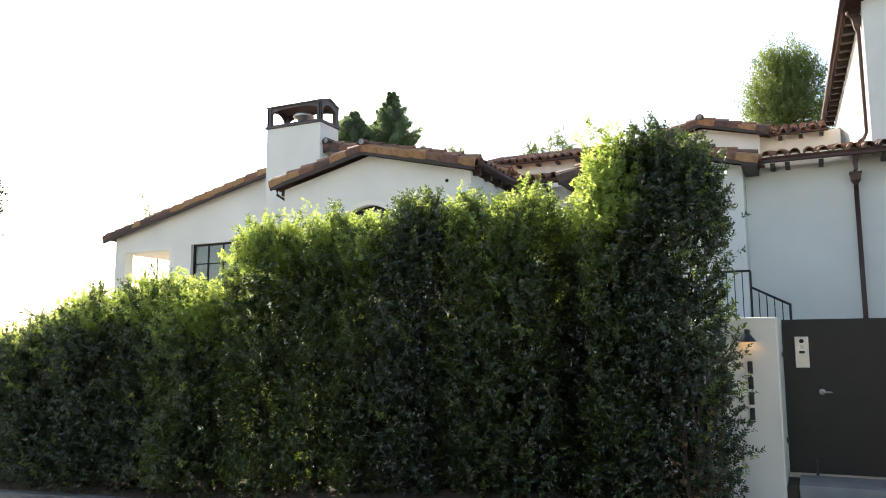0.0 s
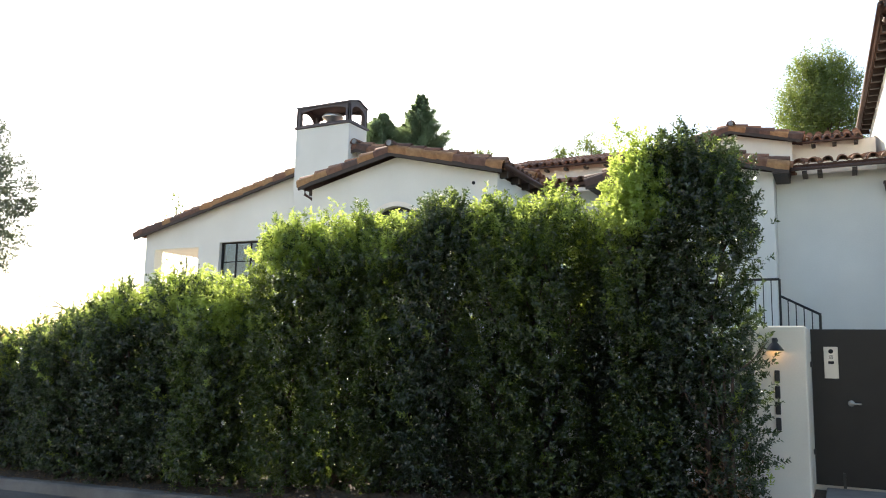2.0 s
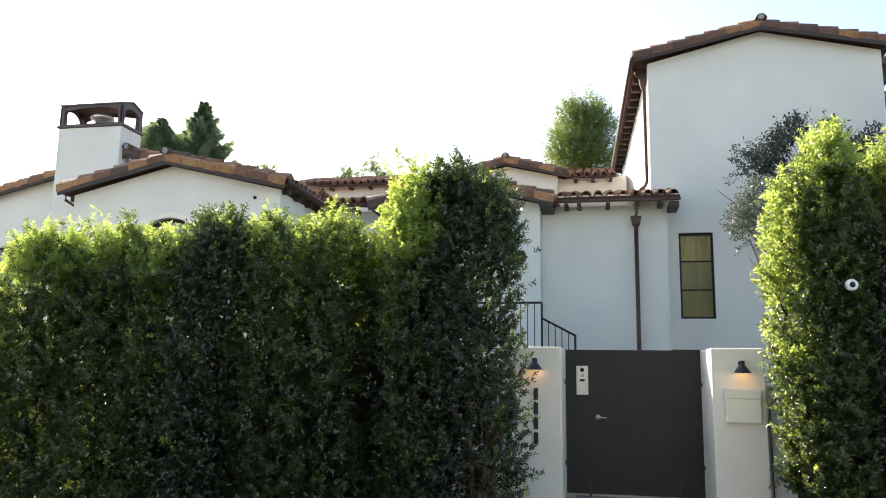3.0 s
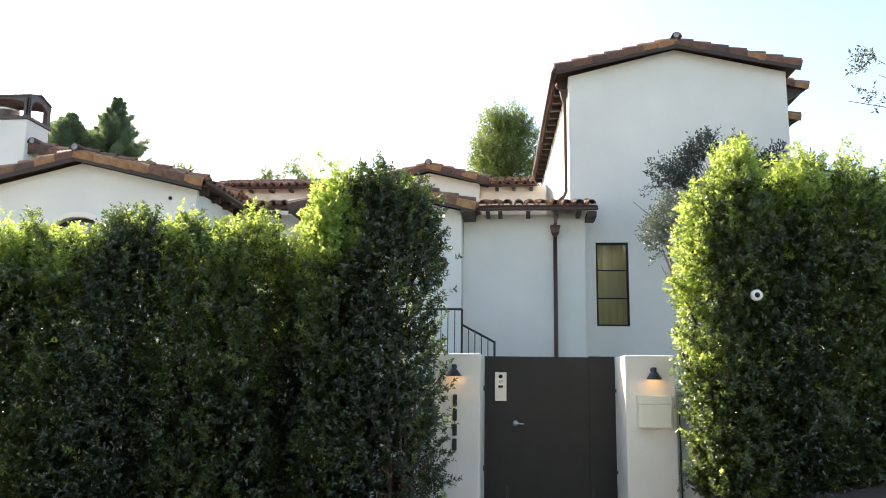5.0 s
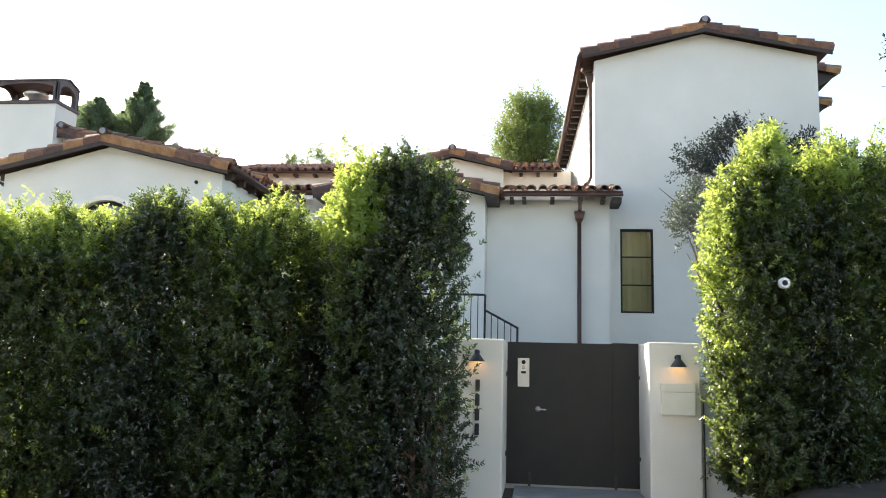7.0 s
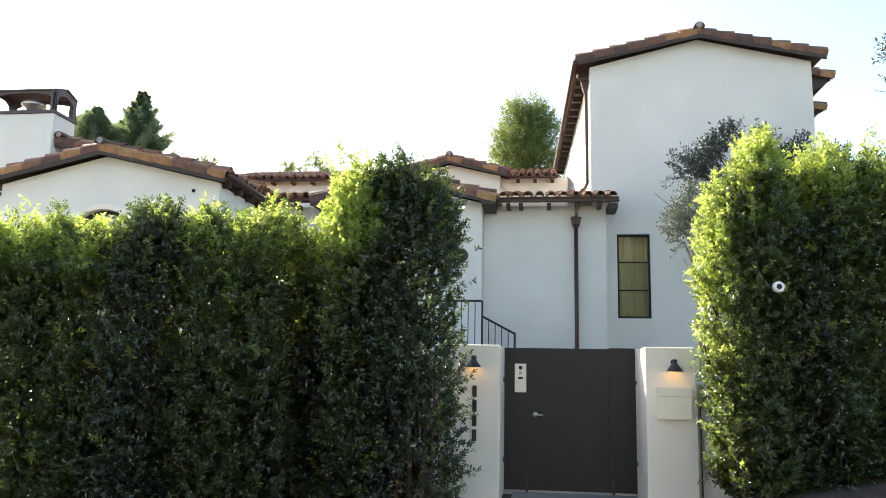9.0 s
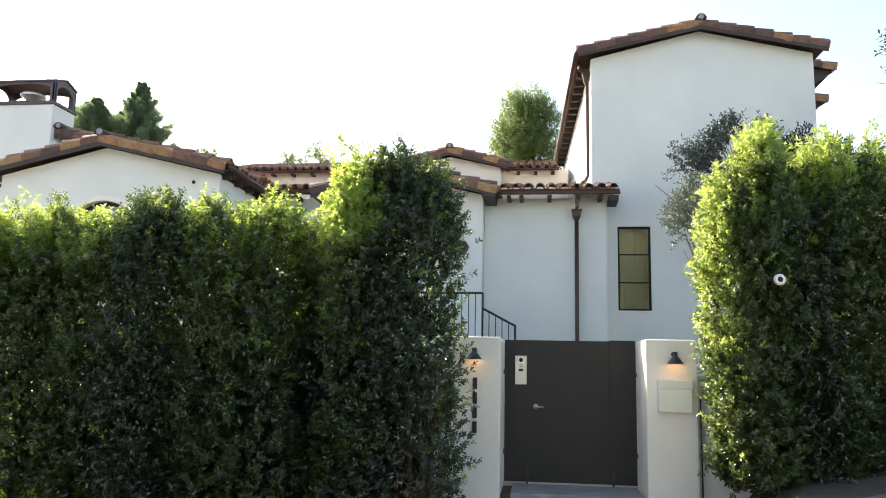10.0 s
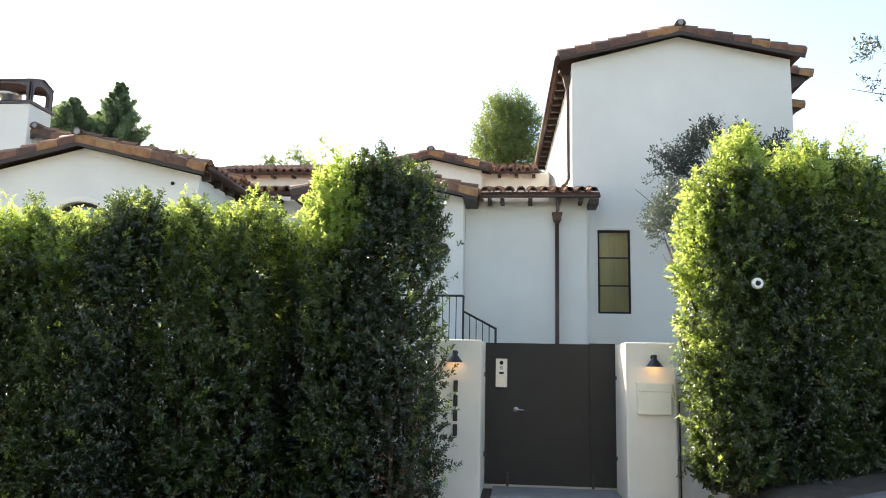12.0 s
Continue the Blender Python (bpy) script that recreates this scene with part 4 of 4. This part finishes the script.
        (lit_p if bright else pts).append(base + up * (t * ln)[:, None] + rng.normal(0, 1, (m, 3)) * thick[:, None] * np.array([1, 1, 0.4]))
        (lit_a if bright else axs).append(np.tile(up, (m, 1)) * 0.9 + rng.normal(0, 0.45, (m, 3)))
    shoots = new("sunlit_growth", sprigs("sunlit_growth", np.concatenate(lit_p), np.concatenate(lit_a), leaf, 9, 0.10, NEW_SUNLIT_LEAF, rng, ratio=0.46))
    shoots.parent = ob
    tagged(shoots, "yellow-green young shoots brightened to look sunlit", kind="stuff")
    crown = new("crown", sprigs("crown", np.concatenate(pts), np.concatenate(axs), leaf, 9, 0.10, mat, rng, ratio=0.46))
    crown.parent = ob
    tagged(crown, kind="stuff")
    # large leaves inside: a core in the shade-dark colour, deepening gaps between shoots
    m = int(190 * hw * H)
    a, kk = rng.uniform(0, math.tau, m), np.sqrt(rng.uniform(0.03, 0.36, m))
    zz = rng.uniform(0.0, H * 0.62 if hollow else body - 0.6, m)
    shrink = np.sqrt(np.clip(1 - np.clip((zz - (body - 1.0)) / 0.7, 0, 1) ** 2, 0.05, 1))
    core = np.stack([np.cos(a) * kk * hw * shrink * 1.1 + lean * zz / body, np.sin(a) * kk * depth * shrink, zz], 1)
    inner = new("inner_foliage", sprigs("inner_foliage", core, rng.normal(0, 1, (m, 3)) + np.array([0, 0, 0.3]), 0.085, 12, 0.16, LEAF_SHADED, rng, ratio=0.6))
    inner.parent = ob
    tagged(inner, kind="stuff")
    for i in range(3):
        bm = bmesh.new()
        x0, y0 = rng.uniform(-0.5, 0.5) * hw, rng.uniform(-0.3, 0.3) * depth
        path = [Vector((x0, y0, -0.05))]
        for j in range(1, 7):
            path.append(Vector((x0 + rng.normal(0, 0.05) * j * 0.6, y0 + rng.normal(0, 0.04) * j * 0.5, body * 0.88 * j / 6)))
        tube(bm, path, [0.04 * (1 - 0.13 * j) for j in range(7)], 6)
        for j in range(2, 6):
            for s in range(3):
                a = rng.uniform(0, math.tau)
                d = Vector((math.cos(a) * hw * 0.4, math.sin(a) * depth * 0.6, 0.35))
                tube(bm, [path[j], path[j] + d * 0.5 + Vector((0, 0, 0.05)), path[j] + d], [0.014, 0.01, 0.004], 5)
        part("stem", bm, BARK, ob, "", True)
    return ob


ROW_Y = 9.3
# the darker leaf copy paints shade on the far low shrubs and some others
west_row = [(-1.62, 4.38, 0.52, 3600, LEAF_SHADED, 0.08), (-3.25, 3.84, 0.36, 1700, LEAF, 0.55), (-3.85, 3.84, 0.46, 2000, LEAF, 0.6), (-4.62, 3.88, 0.46, 2000, LEAF_SHADED, 0.12),
            (-5.35, 3.66, 0.45, 1900, LEAF, 0.85), (-6.05, 3.72, 0.44, 1900, LEAF, 0.85), (-6.74, 3.6, 0.42, 1900, LEAF, 1.0), (-7.72, 2.76, 0.5, 1700, LEAF, 1.0), (-8.65, 2.96, 0.52, 1700, LEAF_SHADED, 0.9),
            (-9.6, 2.78, 0.54, 1600, LEAF_SHADED, 0.6), (-10.5, 2.52, 0.54, 1500, LEAF_SHADED, 0.4), (-11.4, 2.28, 0.56, 1400, LEAF_SHADED, 0.3), (-12.4, 2.04, 0.6, 1400, LEAF_SHADED, 0.4), (-13.5, 1.88, 0.64, 1300, LEAF_SHADED, 0.4), (-14.7, 1.8, 0.66, 1200, LEAF_SHADED, 0.3),
            (-15.9, 1.75, 0.68, 1100, LEAF_SHADED, 0.3), (-17.2, 1.7, 0.7, 1000, LEAF, 0.5), (-18.6, 1.65, 0.75, 900, LEAF, 0.5)]
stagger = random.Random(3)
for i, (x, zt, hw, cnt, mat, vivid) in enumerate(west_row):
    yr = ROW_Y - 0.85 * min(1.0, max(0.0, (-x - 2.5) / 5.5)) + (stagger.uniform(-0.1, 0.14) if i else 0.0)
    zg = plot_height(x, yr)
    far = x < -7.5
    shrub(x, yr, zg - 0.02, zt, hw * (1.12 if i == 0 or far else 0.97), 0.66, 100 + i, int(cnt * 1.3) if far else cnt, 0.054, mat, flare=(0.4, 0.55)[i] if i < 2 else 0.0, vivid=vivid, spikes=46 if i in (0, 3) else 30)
shrub(-2.55, 9.75, plot_height(-2.55, 9.75), 3.3, 0.52, 0.5, 191, 3000, 0.054, LEAF_SHADED, "low dark hedge shrub filling the row behind", spikes=12, tall=0.3, vivid=0.15)
# bright upper leaves paint the sunlit left flank of the end shrub
shrub(-2.14, 9.0, plot_height(-2.14, 9.0), 4.36, 0.25, 0.36, 190, 1800, 0.054, LEAF, "slender hedge shrub, yellow-green young leaves brightened to look sunlit", spikes=30, tall=0.85, vivid=1.0, hollow=True)
# the end of the row is bare and dry near the ground
end_shrub = bpy.data.objects["hedge_shrub"]
rng = np.random.default_rng(9)
m = 150
dry = np.stack([rng.normal(0.34, 0.16, m), rng.uniform(-0.66, 0.1, m), np.abs(rng.normal(0, 0.5, m)) + 0.05], 1)
ob = new("dry_twig_tuft", sprigs("dry_twig_tuft", dry, rng.normal(0, 0.6, (m, 3)) + np.array([0, -0.4, 0.3]), 0.06, 7, 0.14, DRY_LEAF, rng))
ob.parent = end_shrub
tagged(ob, "dry brown leaves near the ground", kind="stuff")
for x0, lean_x in ((0.38, 0.03), (0.44, 0.06), (0.28, -0.12)):
    bm = bmesh.new()
    tube(bm, [(x0, -0.38, -0.05), (x0 + lean_x * 0.3, -0.42, 0.5), (x0 + lean_x * 0.6, -0.46, 1.1), (x0 + lean_x * 0.9, -0.36, 1.9)], [0.045, 0.038, 0.026, 0.01], 7)
    for j in range(5):
        z = rng.uniform(0.4, 1.7)
        d = Vector((rng.normal(0, 0.2), -0.12, rng.uniform(0.15, 0.4)))
        b0 = Vector((x0 + lean_x * z * 0.55, -0.45, z))
        tube(bm, [b0, b0 + d * 0.6, b0 + d * 1.1 + Vector((0, 0, 0.08))], [0.012, 0.008, 0.003], 4)
    part("stem", bm, BARK, end_shrub, "reddish brown bare stem", True)
east_row = [(2.6, 10.05, 4.22, 0.40, 3400, 0.3, 0.5, LEAF), (2.86, 10.08, 4.97, 0.19, 1500, 1.0, 0.6, LEAF), (3.31, 10.2, 4.5, 0.3, 1500, 0.6, 0.6, LEAF_SHADED), (3.66, 10.2, 4.87, 0.2, 1400, 1.0, 0.6, LEAF), (4.2, 10.35, 4.88, 0.4, 2100, 0.5, 1.0, LEAF),
            (4.86, 10.5, 4.8, 0.46, 2200, 0.65, 0.9, LEAF), (5.6, 10.8, 4.95, 0.52, 1900, 0.5, 0.8, LEAF), (6.4, 11.2, 5.05, 0.6, 1600, 0.3, 0.7, LEAF_SHADED), (7.4, 11.7, 5.1, 0.65, 1300, 0.4, 0.8, LEAF_SHADED)]
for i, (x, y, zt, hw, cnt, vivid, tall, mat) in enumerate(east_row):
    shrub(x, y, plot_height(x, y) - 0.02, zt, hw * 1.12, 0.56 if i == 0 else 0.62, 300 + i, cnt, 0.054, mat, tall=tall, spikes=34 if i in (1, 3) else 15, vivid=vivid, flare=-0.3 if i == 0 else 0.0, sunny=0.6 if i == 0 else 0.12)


def tree(name, label, x, y, zg, trunk_h, crown, blobs, leaf, mat, seed, count, trunk_r=0.15, per=8, twig=0.25, droop=0.0, group="", gaps=-0.05):
    """A tree: bent trunk, limbs to every clump, clumps of leafy twigs with gaps between them."""
    rng = np.random.default_rng(seed)
    ob = thing(name, label, "tree", (x, y, zg), group)
    (rx, ry, z0, z1) = crown
    bm = bmesh.new()
    top = Vector((rng.normal(0, 0.1) * rx, rng.normal(0, 0.1) * ry, z0 + (z1 - z0) * 0.7))
    spine = [Vector((0, 0, -0.1))] + [top * (k / 5) + Vector((rng.normal(0, 0.04) * rx, rng.normal(0, 0.04) * ry, 0)) for k in range(1, 6)]
    tube(bm, spine, [trunk_r * (1 - 0.15 * k) for k in range(6)], 8)
    centres = []
    for i in range(blobs):
        h = rng.random()
        zc = z0 + (z1 - z0) * h
        w = math.sin(math.pi * min(1, max(0.08, 0.12 + h * 0.86))) ** 0.7
        a, r = rng.uniform(0, math.tau), math.sqrt(rng.random()) * w
        centres.append((math.cos(a) * r * rx, math.sin(a) * r * ry, zc))
        j = min(4, 1 + int(4 * max(0, zc - z0 * 0.5) / (z1 - z0 * 0.5)))
        c = Vector(centres[-1])
        tube(bm, [spine[j], spine[j].lerp(c, 0.5) + Vector((0, 0, 0.06 * (z1 - z0))), c], [trunk_r * 0.3, trunk_r * 0.18, trunk_r * 0.06], 5)
    part("trunk", bm, BARK, ob, "", True)
    n = count * 3
    d = rng.normal(0, 1, (n, 3))
    d /= np.linalg.norm(d, axis=1)[:, None]
    rad = rng.random(n) ** 0.45
    pts = d * rad[:, None]
    taper = 1.0 - 0.3 * np.clip(pts[:, 2], 0, 1)
    pts = pts * np.stack([rx * taper, ry * taper, np.full(n, (z1 - z0) / 2)], 1)
    b = lumps(pts, seed + 7, 2.6 / math.sqrt(rx)) + 0.6 * lumps(pts, seed + 8, 6.0 / math.sqrt(rx))
    keep = b > gaps + 0.55 * (rad - 0.8)
    pts, d, b = pts[keep][:count], d[keep][:count], b[keep][:count]
    pts *= (1 + 0.1 * b)[:, None]
    pts[:, 2] += (z0 + z1) / 2
    axes = d + np.array([0, 0, 0.5 - droop]) + rng.normal(0, 0.35, pts.shape)
    crown_ob = new("crown", sprigs("crown", pts, axes, leaf, per, twig, mat, rng))
    crown_ob.parent = ob
    tagged(crown_ob, kind="stuff")
    return ob


def conifer(label, x, y, zg, ztop, radius, seed, count, low=0.15, slope=0.6, mat=None, lift=0.5, name="conifer", group="conifers", needle=0.075, ratio=0.3):
    rng = np.random.default_rng(seed)
    ob = thing(name, label, "tree", (x, y, zg), group)
    H = ztop - zg
    bm = bmesh.new()
    tube(bm, [(0, 0, -0.1), (0, 0, H * 0.5), (0, 0, H * 0.97)], [0.22, 0.13, 0.02], 8)
    levels = int(H * (1 - low) * 4.5)
    pts, axs = [], []
    per = max(4, count // max(1, levels * 6))
    for i in range(levels):
        h = low + (1 - low) * i / levels
        reach = min(radius, (1 - h) * H * slope) * rng.uniform(0.75, 1.15) + 0.03
        for b in range(6):
            a = b * math.tau / 6 + rng.uniform(-0.5, 0.5)
            r = reach * rng.uniform(0.7, 1.1)
            d = np.array([math.cos(a), math.sin(a), lift])
            start = np.array([0, 0, h * H])
            tube(bm, [start, start + d * r], [0.03, 0.006], 4)
            t = rng.uniform(0.15, 1.0, per)
            pts.append(start + d * (t * r)[:, None] + rng.normal(0, 0.13 * min(1.0, reach) ** 0.9, (per, 3)) * (1.1 - t * 0.6)[:, None])
            axs.append(np.tile(d + np.array([0, 0, 0.5]), (per, 1)) + rng.normal(0, 0.4, (per, 3)))
    part("trunk", bm, BARK, ob, "", True)
    crown_ob = new("crown", sprigs("crown", np.concatenate(pts), np.concatenate(axs), needle, 9, needle * 1.4, mat or CONIFER, rng, ratio=ratio))
    crown_ob.parent = ob
    tagged(crown_ob, kind="stuff")
    return ob


# behind the house
conifer("dark pointed conifer rising behind the roof", -19.1, 34, 0, 14.95, 1.8, 41, 30000, 0.62, 0.5)
conifer("dark pointed conifer rising behind the roof", -20.3, 34.5, 0, 13.7, 1.3, 42, 15000, 0.62, 0.45)
conifer("dark pointed conifer rising behind the roof", -21.4, 34, 0, 14.25, 1.4, 43, 22000, 0.62, 0.7)
conifer("dark pointed conifer rising behind the roof", -22.7, 35, 0, 14.05, 1.4, 44, 22000, 0.62, 0.9)
tree("tall_tree", "tall dense bright green tree behind the tower", -0.45, 32, 0, 6, (1.5, 1.3, 8.6, 13.5), 26, 0.12, BROAD, 51, 4200, 0.16, 8, 0.45, droop=-0.7, gaps=-0.35)
tree("olive_tree", "grey-green olive tree sunlit beside the tower wall", 2.84, 13.0, 0, 2, (0.68, 0.45, 3.4, 4.75), 30, 0.06, OLIVE, 54, 800, 0.06, 7, 0.18, gaps=0.1)
tree("dark_tree", "dark blue-green feathery tree against the tower wall", 3.65, 14.2, 0, 2, (1.75, 0.6, 4.5, 6.3), 44, 0.07, SHADE_LEAF, 57, 1800, 0.08, 7, 0.2, gaps=0.3)
tree("street_tree", "large leafy tree farther down the street", -36.3, 20, -1.2, 4, (4.4, 3.5, 4.6, 14.6), 90, 0.16, OLIVE, 53, 9000, 0.35, 8, 0.4)
tree("thin_tree", "thin sparse treetop showing through the porch", -42, 40, -1.0, 6, (2.4, 2.0, 6.0, 11.0), 16, 0.16, BROAD, 63, 160, 0.1, 7, 0.3, group="thin trees")
for i, (x, zt, r) in enumerate(((-10.3, 9.9, 0.5), (-8.9, 10.3, 0.8), (-13.8, 10.2, 0.6), (-14.6, 10.0, 0.4))):
    tree("thin_tree", "thin sparse treetop showing over the roof", x, 30, 0, 6, (r, r, 8.6, zt + 0.25), 9, 0.10, BROAD, 70 + i, 420, 0.09, 7, 0.2, group="thin trees")
tree("thin_tree", "thin sparse treetop showing over the roof", -31.7, 30, -0.6, 6, (1.1, 1.0, 7.0, 10.8), 14, 0.12, BROAD, 75, 130, 0.09, 7, 0.25, group="thin trees")
tree("pine_tree", "spreading grey-green tree overhanging the hedge", 8.75, 13.6, 0.6, 4, (3.1, 1.8, 5.85, 6.95), 70, 0.085, OLIVE, 81, 2800, 0.08, 8, 0.25, gaps=0.22)
palm = thing("palm", "small spiky palm behind the low end of the hedge", "palm", (-18.5, 14.0, -0.25))
rng = np.random.default_rng(33)
bm = bmesh.new()
tube(bm, [(0, 0, -0.1), (0.05, 0, 1.2), (0.02, 0.03, 2.6)], [0.16, 0.13, 0.11], 9)
part("trunk", bm, BARK, palm, "", True)
for i in range(18):
    a, rise, length = i * 2.4, rng.uniform(0.2, 1.1), rng.uniform(0.9, 1.3)
    bm = bmesh.new()
    rows = []
    for k in range(7):
        t = k / 6
        r, z = length * t * math.cos(rise * 0.6), 2.6 + length * t * math.sin(rise) - 0.55 * t * t
        w = 0.055 * math.sin(math.pi * (0.1 + 0.88 * t))
        c, q = math.cos(a), math.sin(a)
        rows.append([bm.verts.new((r * c - e * w * q, r * q + e * w * c, z + (0.02 if e == 0 else 0.0))) for e in (-1, 0, 1)])
    for u, v in zip(rows, rows[1:]):
        bm.faces.new((u[0], u[1], v[1], v[0]))
        bm.faces.new((u[1], u[2], v[2], v[1]))
    part("frond", bm, OLIVE, palm)
# across the street, mirrored in the window panes
for i, (x, y, h) in enumerate(((6.6, -15, 13), (13.5, -17, 9), (-22, -16, 11), (-31, -17, 11))):
    tree("garden_tree", "golden leafy sunlit tree across the street", x, y, -0.3, 3, (3.2, 2.6, 2.2, h), 60, 0.26, GOLDEN_LEAF, 90 + i, 2200, 0.25, 7, 0.4, group="garden trees")

# fallen leaves along the kerb
rng = np.random.default_rng(12)
m = 1500
lx = rng.uniform(-17, -1.0, m)
ly = np.array([kerb_line(a) for a in lx]) + rng.uniform(-0.1, 0.55, m) ** 1.0
lz = np.array([max(plot_height(a, b), street_height(a) + (0.166 if b < kerb_line(a) else 0)) for a, b in zip(lx, ly)]) + 0.012
ways = np.stack([rng.normal(0, 1, m), rng.normal(0, 1, m), rng.normal(0, 0.15, m)], 1)
litter = new("leaf_litter", leaf_mesh("leaf_litter", np.stack([lx, ly, lz], 1), ways, np.tile([0.05, 0.0, 1.0], (m, 1)), rng.uniform(0.03, 0.07, m), DRY_LEAF, 0.5))
tagged(litter, "dry brown leaves scattered along the kerb", "leaf litter", kind="stuff")

# round camera on a post among the leaves
watch = thing("security_camera", "white round security camera standing in the hedge", "security camera", (2.80, 9.25, 0.14))
bm = bmesh.new()
tube(bm, [(0, 0.42, 0.0), (0, 0.42, 2.42), (0, 0.10, 2.49)], 0.018)
part("post", bm, BARK, watch)
bm = bmesh.new()
prof = [(0.03, 0.0), (0.042, -0.012), (0.058, -0.006), (0.066, 0.02), (0.064, 0.06), (0.045, 0.11), (0.0, 0.115)]
rings = [[bm.verts.new((r * math.cos(k * math.tau / 22), yy, 2.49 + r * math.sin(k * math.tau / 22))) for k in range(22)] for r, yy in prof]
for a, b in zip(rings, rings[1:]):
    for k in range(22):
        bm.faces.new((a[k], a[(k + 1) % 22], b[(k + 1) % 22], b[k]))
part("housing", bm, WHITE_PLASTIC, watch, "", True)
bm = bmesh.new()
bmesh.ops.create_uvsphere(bm, u_segments=16, v_segments=10, radius=0.034, matrix=pose(0, 0.012, 2.49))
part("lens", bm, BLACK, watch, "glossy black lens", True)
